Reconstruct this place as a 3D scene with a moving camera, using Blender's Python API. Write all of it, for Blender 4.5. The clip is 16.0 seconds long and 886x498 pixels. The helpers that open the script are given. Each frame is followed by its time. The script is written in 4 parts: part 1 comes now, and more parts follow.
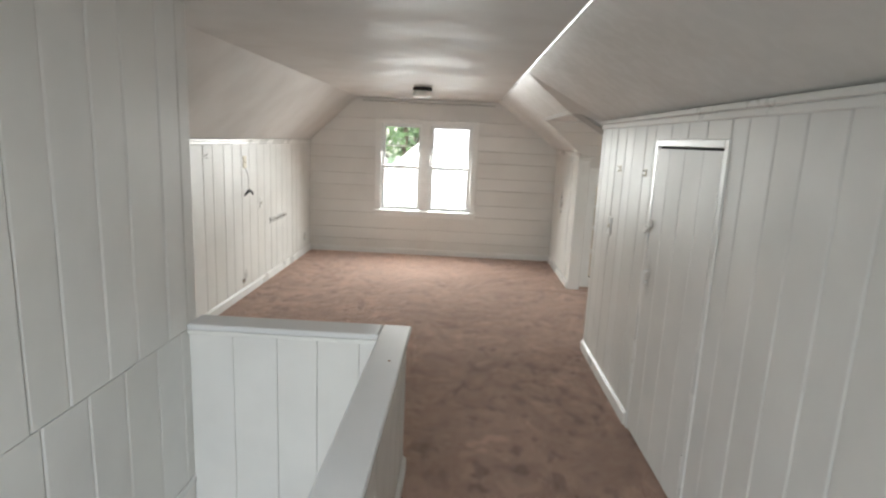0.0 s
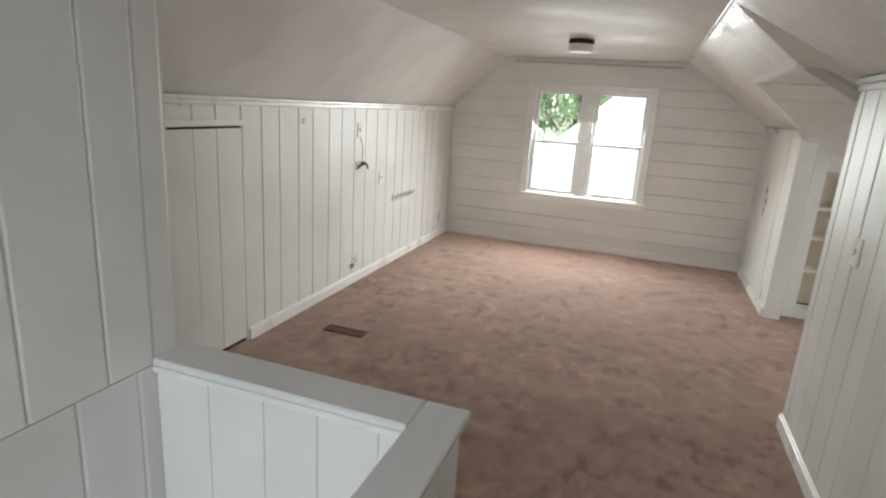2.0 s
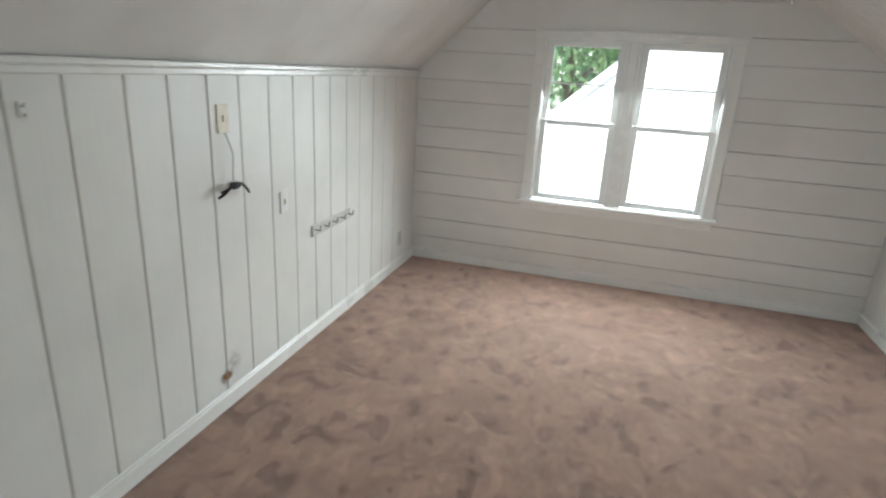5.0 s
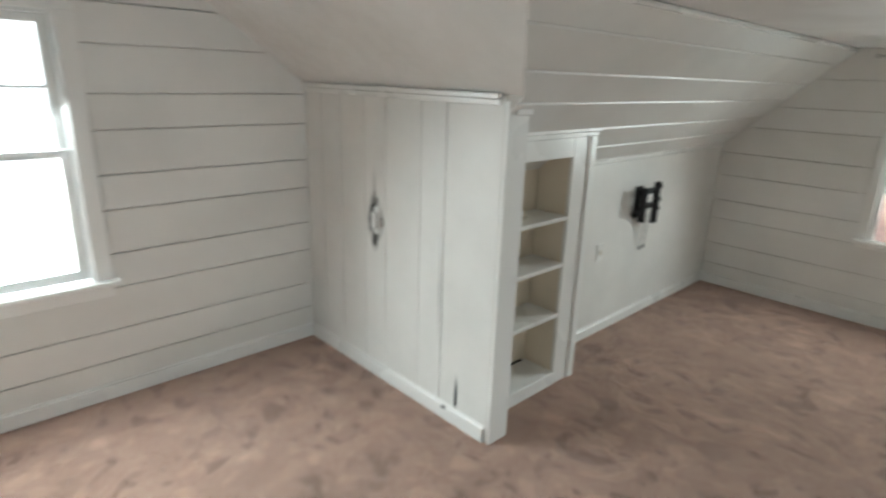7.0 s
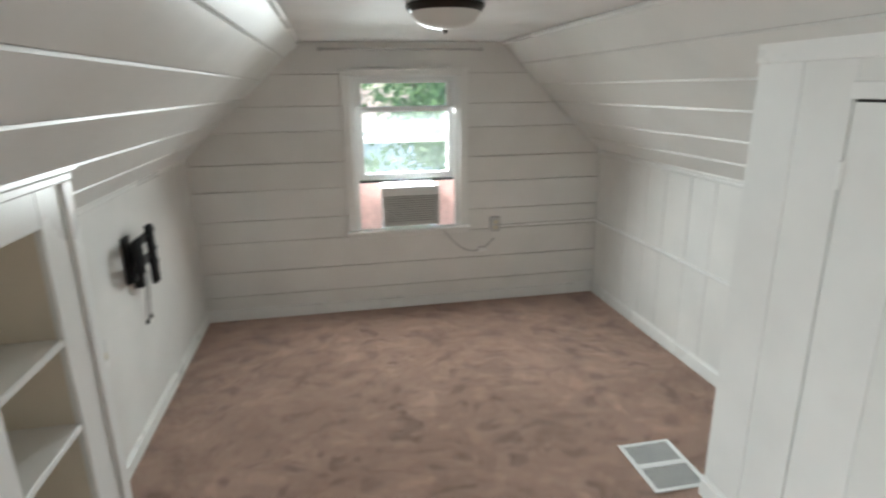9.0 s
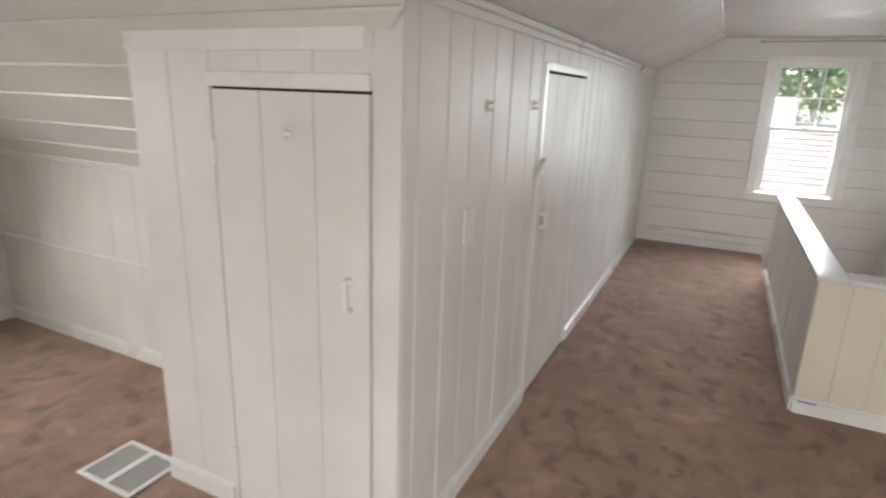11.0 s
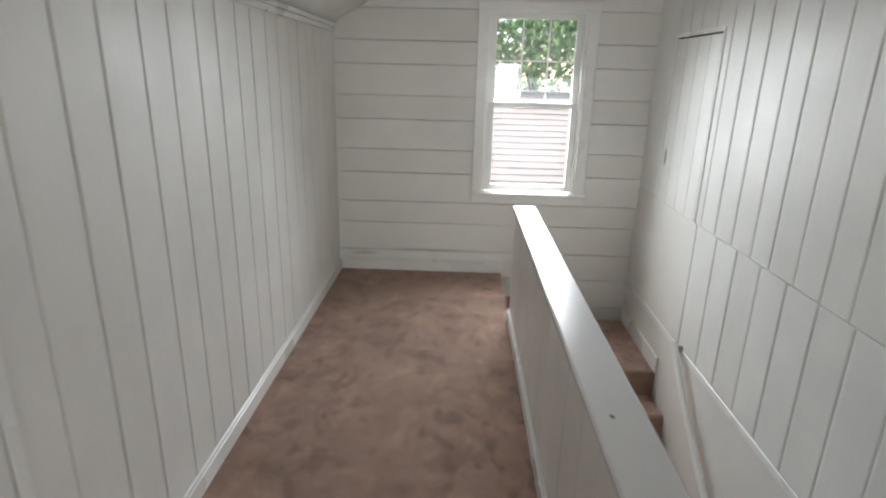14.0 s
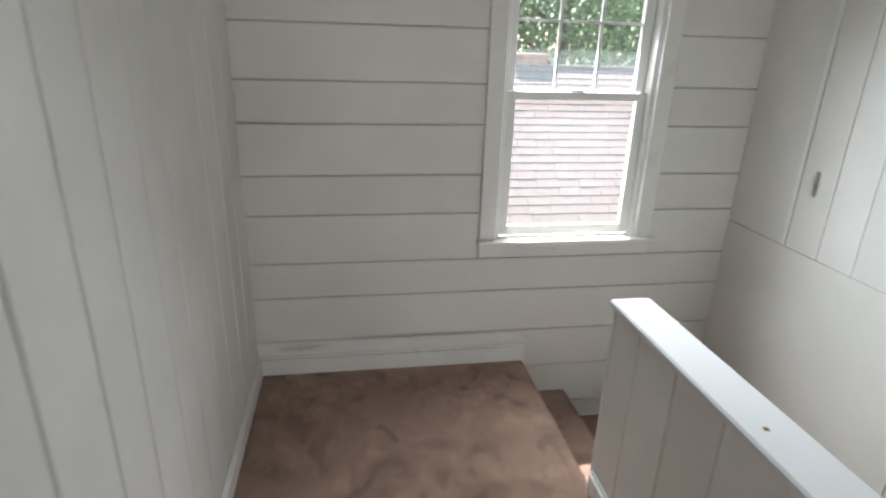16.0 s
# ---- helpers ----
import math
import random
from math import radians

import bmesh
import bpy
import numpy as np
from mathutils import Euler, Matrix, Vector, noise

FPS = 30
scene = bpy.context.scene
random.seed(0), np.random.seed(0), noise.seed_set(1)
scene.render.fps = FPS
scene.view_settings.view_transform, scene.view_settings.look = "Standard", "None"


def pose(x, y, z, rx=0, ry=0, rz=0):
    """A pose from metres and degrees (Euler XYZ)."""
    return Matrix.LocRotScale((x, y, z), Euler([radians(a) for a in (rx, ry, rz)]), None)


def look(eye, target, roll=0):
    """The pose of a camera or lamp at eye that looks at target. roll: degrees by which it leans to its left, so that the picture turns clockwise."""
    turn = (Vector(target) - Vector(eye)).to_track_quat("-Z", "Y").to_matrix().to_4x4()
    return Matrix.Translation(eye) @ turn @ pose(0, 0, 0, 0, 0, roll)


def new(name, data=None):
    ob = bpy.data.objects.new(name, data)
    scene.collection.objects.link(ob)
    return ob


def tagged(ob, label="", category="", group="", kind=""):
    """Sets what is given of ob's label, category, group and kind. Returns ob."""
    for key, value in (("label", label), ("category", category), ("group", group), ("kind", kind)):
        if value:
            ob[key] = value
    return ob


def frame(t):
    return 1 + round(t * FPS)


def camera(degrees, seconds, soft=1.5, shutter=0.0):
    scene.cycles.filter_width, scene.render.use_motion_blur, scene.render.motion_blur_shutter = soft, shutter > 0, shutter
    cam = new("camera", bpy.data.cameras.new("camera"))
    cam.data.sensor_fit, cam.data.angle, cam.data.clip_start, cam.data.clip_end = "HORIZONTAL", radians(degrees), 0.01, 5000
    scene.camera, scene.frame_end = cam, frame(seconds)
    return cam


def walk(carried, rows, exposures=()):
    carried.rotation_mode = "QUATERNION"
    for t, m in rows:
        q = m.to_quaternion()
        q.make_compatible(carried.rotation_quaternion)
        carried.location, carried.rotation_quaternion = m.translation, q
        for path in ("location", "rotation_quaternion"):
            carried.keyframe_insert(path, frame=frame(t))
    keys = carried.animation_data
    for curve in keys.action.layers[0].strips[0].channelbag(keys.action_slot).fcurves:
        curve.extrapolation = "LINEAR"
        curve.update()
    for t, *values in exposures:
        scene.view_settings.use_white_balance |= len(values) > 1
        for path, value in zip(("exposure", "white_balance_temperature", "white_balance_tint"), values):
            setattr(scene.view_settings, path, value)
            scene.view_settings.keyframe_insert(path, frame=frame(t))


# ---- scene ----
cam = camera(76.5, 16.0, 2.1, 0.35)
PATH = [
    (0, (1.09, 0.632, 1.677), (1.034, 2.594, 1.295), 2.6),
    (0.5, (1.133, 0.819, 1.651), (0.89, 2.758, 1.226), 2.8),
    (1, (1.156, 1.135, 1.637), (0.786, 3.058, 1.231), 3.4),
    (1.5, (1.235, 1.483, 1.634), (0.716, 3.359, 1.177), 3.3),
    (2, (1.249, 1.826, 1.635), (0.618, 3.656, 1.133), 3.7),
    (2.5, (1.208, 2.214, 1.64), (0.531, 4.021, 1.114), 3.7),
    (3, (1.177, 2.62, 1.631), (0.444, 4.398, 1.08), 4.5),
    (5.5, (0.468, 4.515, 1.625), (0.115, 6.383, 1.004), 2.4),
    (6, (0.559, 4.906, 1.648), (0.719, 6.805, 1.038), 1.8),
    (6.5, (0.535, 5.30, 1.652), (1.325, 7.035, 1.056), 2.1),
    (7, (0.672, 5.616, 1.652), (1.992, 7.0, 1.067), 1.8),
    (7.5, (0.817, 5.89, 1.625), (2.495, 6.822, 1.061), 0.9),
    (8, (1.107, 6.162, 1.615), (2.941, 6.668, 0.997), 0.7),
    (8.5, (1.353, 6.308, 1.63), (3.257, 6.493, 1.046), 0.2),
    (9, (1.525, 6.474, 1.619), (3.414, 6.113, 1.068), -0.8),
    (9.5, (1.556, 6.605, 1.612), (3.224, 5.628, 1.099), -0.6),
    (10, (1.491, 6.63, 1.603), (2.887, 5.283, 1.116), 1.1),
    (12.5, (1.28, 5.343, 1.551), (1.516, 3.444, 0.97), 1.9),
    (13, (1.21, 4.87, 1.546), (1.355, 2.958, 0.977), 2.5),
    (13.5, (1.157, 4.45, 1.59), (1.224, 2.538, 1.006), 3.0),
    (14, (1.215, 3.967, 1.561), (1.265, 2.061, 0.957), 1.4),
    (14.5, (1.3, 3.493, 1.537), (1.274, 1.585, 0.938), 2.3),
    (15, (1.411, 3.05, 1.545), (1.33, 1.149, 0.932), 3.1),
    (15.5, (1.619, 2.582, 1.54), (1.431, 0.703, 0.883), 2.4),
    (16, (1.697, 2.114, 1.545), (1.381, 0.264, 0.853), 1.8),
]
walk(cam, [(t, look(eye, target, roll)) for t, eye, target, roll in PATH],
     [(0, 1.6, 6450, 8), (1.8, 1.6, 6350, 8), (3, 1.74, 6350, 8), (5.5, 1.38, 5850, 2), (6.5, 1.48, 5800, 1), (7.5, 1.82, 6100, 3), (9, 1.8, 6000, 5), (10, 1.78, 6300, 8),
      (12.5, 1.72, 6650, 12), (13.5, 1.64, 6500, 10), (14.5, 1.55, 6350, 9), (16, 1.5, 6300, 9)])

# ---- light ----
world = bpy.data.worlds.new("sky")
scene.world = world
world.use_nodes = True
_nt = world.node_tree
_sky = _nt.nodes.new("ShaderNodeTexSky")
_sky.sky_type = "NISHITA"
_sky.sun_disc = False
SUN = Vector((-0.14, 0.60, -1.0)).normalized()
_sky.sun_elevation = math.asin(-SUN.z)
_sky.sun_rotation = math.atan2(-SUN.x, -SUN.y)
_nt.links.new(_sky.outputs[0], _nt.nodes["Background"].inputs[0])
_nt.nodes["Background"].inputs[1].default_value = 0.15
sun = new("sun", bpy.data.lights.new("sun", "SUN"))
sun.data.energy = 5.0
sun.data.angle = radians(0.5)
sun.data.color = (1.0, 0.95, 0.87)
sun.matrix_world = Matrix.Translation((0, -5, 12)) @ SUN.to_track_quat("-Z", "Y").to_matrix().to_4x4()


def window_light(name, centre, inward, w, h, power, tint, spread=145):
    """Sky light that enters at a window opening."""
    d = bpy.data.lights.new(name, "AREA")
    d.shape, d.size, d.size_y, d.energy = "RECTANGLE", w, h, power
    d.color = tint
    d.spread = radians(spread)
    ob = new(name, d)
    ob.matrix_world = Matrix.Translation(centre) @ Vector(inward).to_track_quat("-Z", "Y").to_matrix().to_4x4()
    return ob


# ---- plan ----
XW, XE = -1.085, 2.40          # knee walls of the long room
YS, YN = -0.32, 8.62           # gable walls
ZK, ZC = 1.59, 2.21            # knee and ceiling heights
XCW, XCE = -0.41, 1.53         # edges of the flat ceiling
XCL, YCL, XCL2 = 2.165, 5.08, 3.22   # closet block: west face, north face, its east end
XB, YB = 2.40, 7.085            # post at the north side of the wing
XEW = 5.53                     # wing gable wall
YWN, YWS, ZWKN, ZWK, ZWC = 7.435, 4.475, 1.20, 1.14, 1.924
YCN, YCS = 6.645, 5.278          # edges of the wing's flat ceiling
XST = -0.17                    # stair wall
HX0, HX1, HY0, HY1, HZ = 0.740, 0.880, 0.57, 3.244, 0.780
ZL = -2.60                     # floor below the stairs

window_light("window_light_north", (0.57, YN + 0.17, 1.30), (0, -1, -0.85), 1.25, 1.15, 28, (0.97, 0.99, 0.97), 135)
window_light("window_light_east", (XEW + 0.17, 5.96, 1.28), (-1, 0, -0.8), 0.70, 0.75, 14, (0.98, 1.0, 0.96), 130)
window_light("window_light_south", (0.69, YS - 0.17, 1.36), (0.0, 1, -0.6), 0.62, 1.2, 10.5, (0.92, 0.97, 1.0), 110)


# ---- materials ----
def nodes_of(name, rough=0.5):
    m = bpy.data.materials.new(name)
    m.use_nodes = True
    nt = m.node_tree
    b = nt.nodes["Principled BSDF"]
    b.inputs["Roughness"].default_value = rough
    return m, nt, b


def noise_node(nt, scale, detail=4.0, stretch=(1, 1, 1)):
    co = nt.nodes.new("ShaderNodeTexCoord")
    mp = nt.nodes.new("ShaderNodeMapping")
    mp.inputs["Scale"].default_value = stretch
    n = nt.nodes.new("ShaderNodeTexNoise")
    n.inputs["Scale"].default_value = scale
    n.inputs["Detail"].default_value = detail
    nt.links.new(co.outputs["Object"], mp.inputs[0])
    nt.links.new(mp.outputs[0], n.inputs["Vector"])
    return n


def ramp_node(nt, src, stops):
    r = nt.nodes.new("ShaderNodeValToRGB")
    e = r.color_ramp.elements
    while len(e) < len(stops):
        e.new(0.5)
    for k, (p, c) in zip(e, stops):
        k.position, k.color = p, (*c, 1)
    nt.links.new(src, r.inputs[0])
    return r


def mixed(nt, fac, a, b, kind="MIX"):
    m = nt.nodes.new("ShaderNodeMix")
    m.data_type, m.blend_type = "RGBA", kind
    for sock, v in ((m.inputs[0], fac), (m.inputs[6], a), (m.inputs[7], b)):
        if isinstance(v, (int, float)):
            sock.default_value = v
        elif isinstance(v, tuple):
            sock.default_value = (*v, 1)
        else:
            nt.links.new(v, sock)
    return m.outputs[2]


def bumped(nt, b, height, strength, dist=0.002):
    k = nt.nodes.new("ShaderNodeBump")
    k.inputs["Strength"].default_value = strength
    k.inputs["Distance"].default_value = dist
    nt.links.new(height, k.inputs["Height"])
    nt.links.new(k.outputs[0], b.inputs["Normal"])


def paint(name, col, rough=0.35, vary=0.05, grain=(1, 1, 1), bump=0.25, dirt=0.05, scale=9.0):
    """Brushed white wall paint with faint stains."""
    m, nt, b = nodes_of(name, rough)
    n1 = noise_node(nt, 2.3, 5)
    n2 = noise_node(nt, scale * 6, 3, grain)
    low = tuple(c * (1 - vary * 2) for c in col)
    r = ramp_node(nt, n1.outputs[0], [(0.3, low), (0.62, col)])
    info = nt.nodes.new("ShaderNodeObjectInfo")
    tint = ramp_node(nt, info.outputs["Random"], [(0, (0.95, 0.945, 0.93)), (1, (1, 1, 1))])
    c1 = mixed(nt, 1.0, r.outputs[0], tint.outputs[0], "MULTIPLY")
    n3 = noise_node(nt, 5.5, 8)
    sp = ramp_node(nt, n3.outputs[0], [(0.62, (0, 0, 0)), (0.8, (dirt, dirt, dirt))])
    nt.links.new(mixed(nt, sp.outputs[0], c1, (0.42, 0.38, 0.33)), b.inputs["Base Color"])
    rr = ramp_node(nt, n1.outputs[0], [(0.25, (rough * 1.12,) * 3), (0.75, (rough * 0.9,) * 3)])
    nt.links.new(rr.outputs[0], b.inputs["Roughness"])
    bumped(nt, b, n2.outputs[0], bump, 0.0015)
    return m


WHITE = (0.79, 0.785, 0.76)
M_BOARD = paint("painted_board_vertical", WHITE, 0.46, 0.05, (1, 1, 0.08), 0.35, 0.08)
M_BOARDH = paint("painted_board_horizontal", WHITE, 0.4, 0.04, (0.15, 0.15, 1))
M_TRIM = paint("painted_trim", (0.85, 0.85, 0.83), 0.28, 0.03)
M_PLAIN = paint("painted_panel", (0.80, 0.79, 0.76), 0.38, 0.05)
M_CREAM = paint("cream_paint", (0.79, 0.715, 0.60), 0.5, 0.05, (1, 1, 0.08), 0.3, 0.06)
M_BACK = paint("groove_paint", (0.62, 0.60, 0.57), 0.6, 0.1)
M_CAP = paint("ledge_paint", (0.78, 0.79, 0.80), 0.25, 0.03, dirt=0.2)
M_VINYL = paint("vinyl_frame", (0.83, 0.84, 0.83), 0.3, 0.01, dirt=0.03)


def plaster():
    m, nt, b = nodes_of("ceiling_paint", 0.4)
    n1 = noise_node(nt, 2.6, 2.5)
    n2 = noise_node(nt, 26, 4)
    r = ramp_node(nt, n1.outputs[0], [(0.3, (0.70, 0.685, 0.66)), (0.6, (0.78, 0.77, 0.75))])
    nt.links.new(r.outputs[0], b.inputs["Base Color"])
    rr = ramp_node(nt, n1.outputs[0], [(0.35, (0.55,) * 3), (0.65, (0.75,) * 3)])
    nt.links.new(rr.outputs[0], b.inputs["Roughness"])
    b.inputs["Specular IOR Level"].default_value = 0.35
    bumped(nt, b, n2.outputs[0], 0.25, 0.003)
    return m


M_CEIL = plaster()


def flaky_gloss():
    """Glossy paint over uneven plaster: dull flaked patches among shiny ones."""
    m, nt, b = nodes_of("glossy_flaked_paint", 0.4)
    big = noise_node(nt, 1.7, 3)
    fleck = noise_node(nt, 13, 6)
    fleck.inputs["Distortion"].default_value = 0.6
    wave = noise_node(nt, 5, 2)
    r = ramp_node(nt, big.outputs[0], [(0.3, (0.69, 0.68, 0.65)), (0.65, (0.78, 0.77, 0.75))])
    nt.links.new(r.outputs[0], b.inputs["Base Color"])
    rr = ramp_node(nt, fleck.outputs[0], [(0.44, (0.30,) * 3), (0.54, (0.62,) * 3)])
    nt.links.new(rr.outputs[0], b.inputs["Roughness"])
    add = nt.nodes.new("ShaderNodeMath")
    add.operation = "MULTIPLY_ADD"
    add.inputs[1].default_value = 0.25
    nt.links.new(fleck.outputs[0], add.inputs[0])
    nt.links.new(wave.outputs[0], add.inputs[2])
    bumped(nt, b, add.outputs[0], 0.35, 0.012)
    return m


M_FLAKY = flaky_gloss()


def smudge(name, col, soft=0.9, most=0.9):
    """A stain that thins out from its middle, broken up by grain."""
    m, nt, b = nodes_of(name, 0.7)
    b.inputs["Base Color"].default_value = (*col, 1)
    co = nt.nodes.new("ShaderNodeTexCoord")
    ln = nt.nodes.new("ShaderNodeVectorMath")
    ln.operation = "LENGTH"
    nt.links.new(co.outputs["Object"], ln.inputs[0])
    fade = ramp_node(nt, ln.outputs["Value"], [(0.0, (1, 1, 1)), (soft, (0, 0, 0))])
    n = noise_node(nt, 2.6, 5)
    nr = ramp_node(nt, n.outputs[0], [(0.35, (0.1,) * 3), (0.6, (1, 1, 1))])
    k = mixed(nt, 1.0, fade.outputs[0], nr.outputs[0], "MULTIPLY")
    sc = nt.nodes.new("ShaderNodeMath")
    sc.operation = "MULTIPLY"
    sc.inputs[1].default_value = most
    nt.links.new(k, sc.inputs[0])
    nt.links.new(sc.outputs[0], b.inputs["Alpha"])
    return m


M_SMUDGE = smudge("dark_scuffs", (0.02, 0.018, 0.016), 0.95, 1.6)
M_GRIME = smudge("brown_grime", (0.27, 0.15, 0.055), 0.95, 1.5)
M_HANDLED = smudge("handled_grime", (0.22, 0.19, 0.15), 0.95, 0.45)


def carpet():
    """Cut pile with lighter and darker patches where it was trodden."""
    m, nt, b = nodes_of("pink_brown_carpet", 0.95)
    pile = noise_node(nt, 420, 2)
    tread = noise_node(nt, 6.0, 3)
    tread.inputs["Distortion"].default_value = 0.35
    marks = noise_node(nt, 10.0, 1.0, (1.0, 0.72, 1.0))
    marks.inputs["Distortion"].default_value = 0.3
    swipe = noise_node(nt, 4.2, 2.0, (0.8, 1.0, 1.0))
    swipe.inputs["Distortion"].default_value = 0.5
    big = noise_node(nt, 1.1, 3)
    c = ramp_node(nt, tread.outputs[0], [(0.34, (0.335, 0.202, 0.145)), (0.52, (0.375, 0.234, 0.171)), (0.68, (0.405, 0.260, 0.195))])
    k = ramp_node(nt, marks.outputs[0], [(0.33, (0.54, 0.50, 0.48)), (0.378, (0.66, 0.63, 0.61)), (0.39, (1.06, 1.06, 1.06)), (0.44, (1.0, 1.0, 1.0)), (0.60, (1.0, 1.0, 1.0)), (0.615, (1.30, 1.32, 1.34))])
    kk = ramp_node(nt, swipe.outputs[0], [(0.36, (0.76, 0.74, 0.73)), (0.375, (0.98, 0.98, 0.98)), (0.56, (1.0, 1.0, 1.0)), (0.575, (1.17, 1.18, 1.19))])
    g = ramp_node(nt, pile.outputs[0], [(0.3, (0.74, 0.74, 0.74)), (0.7, (1.12, 1.1, 1.1))])
    h = ramp_node(nt, big.outputs[0], [(0.35, (0.86, 0.84, 0.82)), (0.65, (1.06, 1.06, 1.06))])
    c1 = mixed(nt, 1.0, c.outputs[0], g.outputs[0], "MULTIPLY")
    where = noise_node(nt, 1.6, 2)
    amount = ramp_node(nt, where.outputs[0], [(0.34, (0.45,) * 3), (0.54, (1, 1, 1))])
    c2 = mixed(nt, 1.0, mixed(nt, amount.outputs[0], c1, k.outputs[0], "MULTIPLY"), kk.outputs[0], "MULTIPLY")
    nt.links.new(mixed(nt, 1.0, c2, h.outputs[0], "MULTIPLY"), b.inputs["Base Color"])
    b.inputs["Sheen Weight"].default_value = 0.8
    b.inputs["Sheen Tint"].default_value = (1.0, 0.82, 0.74, 1)
    b.inputs["Sheen Roughness"].default_value = 0.45
    b.inputs["Specular IOR Level"].default_value = 0.15
    add = nt.nodes.new("ShaderNodeMath")
    add.operation = "MULTIPLY_ADD"
    add.inputs[1].default_value = 2.0
    nt.links.new(marks.outputs[0], add.inputs[0])
    nt.links.new(pile.outputs[0], add.inputs[2])
    bumped(nt, b, add.outputs[0], 0.9, 0.009)
    return m


M_CARPET = carpet()


def plain(name, col, rough=0.5, metal=0.0, vary=0.12, scale=30):
    m, nt, b = nodes_of(name, rough)
    n = noise_node(nt, scale, 4)
    r = ramp_node(nt, n.outputs[0], [(0.3, tuple(c * (1 - vary) for c in col)), (0.7, tuple(min(1, c * (1 + vary)) for c in col))])
    nt.links.new(r.outputs[0], b.inputs["Base Color"])
    b.inputs["Metallic"].default_value = metal
    bumped(nt, b, n.outputs[0], 0.1, 0.001)
    return m


M_BLACK = plain("black_metal", (0.012, 0.012, 0.013), 0.45, 0.6)
M_BRONZE = plain("dark_bronze", (0.03, 0.022, 0.018), 0.4, 0.8)
M_STEEL = plain("worn_steel", (0.45, 0.43, 0.40), 0.35, 1.0)
M_BROWN = plain("brown_register", (0.11, 0.045, 0.018), 0.55, 0.0)
M_IVORY = plain("ivory_plastic", (0.66, 0.60, 0.46), 0.4)
M_GREYP = plain("grey_plastic", (0.55, 0.55, 0.53), 0.45)
M_PINK = plain("foam_board_pink", (0.86, 0.72, 0.69), 0.7)
_t = M_PINK.node_tree
_tr = _t.nodes.new("ShaderNodeBsdfTranslucent")
_tr.inputs[0].default_value = (0.80, 0.66, 0.63, 1)
_mx = _t.nodes.new("ShaderNodeMixShader")
_mx.inputs[0].default_value = 0.3
_t.links.new(_t.nodes["Principled BSDF"].outputs[0], _mx.inputs[1])
_t.links.new(_tr.outputs[0], _mx.inputs[2])
_t.links.new(_mx.outputs[0], _t.nodes["Material Output"].inputs[0])
M_TAPE = plain("blue_tape", (0.06, 0.18, 0.5), 0.5)
M_RUST = plain("rusty_stain", (0.20, 0.11, 0.045), 0.8, 0.0, 0.4, 60)
M_DARK = plain("dark_gap", (0.02, 0.018, 0.016), 0.9)


def glass():
    m, nt, b = nodes_of("window_glass", 0.02)
    out = nt.nodes["Material Output"]
    gl = nt.nodes.new("ShaderNodeBsdfGlossy")
    gl.inputs["Roughness"].default_value = 0.02
    tr = nt.nodes.new("ShaderNodeBsdfTransparent")
    fr = nt.nodes.new("ShaderNodeFresnel")
    mx = nt.nodes.new("ShaderNodeMixShader")
    # faint pale translucency put into the panes as daylight haze over the view
    haze = nt.nodes.new("ShaderNodeBsdfTranslucent")
    haze.inputs[0].default_value = (0.86, 0.93, 0.92, 1)
    film = nt.nodes.new("ShaderNodeMixShader")
    film.inputs[0].default_value = 0.012
    nt.links.new(tr.outputs[0], film.inputs[1])
    nt.links.new(haze.outputs[0], film.inputs[2])
    nt.links.new(fr.outputs[0], mx.inputs[0])
    nt.links.new(film.outputs[0], mx.inputs[1])
    nt.links.new(gl.outputs[0], mx.inputs[2])
    nt.links.new(mx.outputs[0], out.inputs[0])
    return m


M_GLASS = glass()


def frosted():
    m, nt, b = nodes_of("frosted_lamp_glass", 0.35)
    b.inputs["Base Color"].default_value = (0.80, 0.79, 0.75, 1)
    b.inputs["Subsurface Weight"].default_value = 0.3
    b.inputs["Subsurface Radius"].default_value = (0.02, 0.02, 0.02)
    return m


M_FROST = frosted()


# ---- mesh helpers ----
def mesh_from(name, verts, faces, mat, parent=None, smooth=False):
    me = bpy.data.meshes.new(name)
    me.from_pydata([tuple(v) for v in verts], [], faces)
    bm = bmesh.new()
    bm.from_mesh(me)
    bmesh.ops.recalc_face_normals(bm, faces=bm.faces)
    bm.to_mesh(me)
    bm.free()
    if smooth:
        for p in me.polygons:
            p.use_smooth = True
    me.materials.append(mat)
    ob = new(name, me)
    ob.parent = parent
    return ob


BOXF = [(0, 1, 3, 2), (4, 6, 7, 5), (0, 4, 5, 1), (2, 3, 7, 6), (0, 2, 6, 4), (1, 5, 7, 3)]


def boxes(name, items, mat, parent=None, bevel=0.003, at=None):
    """One mesh of several boxes (x0, x1, y0, y1, z0, z1) with rounded edges."""
    bm = bmesh.new()
    for x0, x1, y0, y1, z0, z1 in items:
        vs = [bm.verts.new((x, y, z)) for x in (x0, x1) for y in (y0, y1) for z in (z0, z1)]
        for f in BOXF:
            bm.faces.new([vs[i] for i in f])
    bmesh.ops.recalc_face_normals(bm, faces=bm.faces)
    if bevel:
        bmesh.ops.bevel(bm, geom=list(bm.edges), offset=bevel, segments=1, affect="EDGES", clamp_overlap=True)
    me = bpy.data.meshes.new(name)
    bm.to_mesh(me)
    bm.free()
    me.materials.append(mat)
    ob = new(name, me)
    ob.parent = parent
    if at is not None:
        ob.matrix_basis = at
    return ob


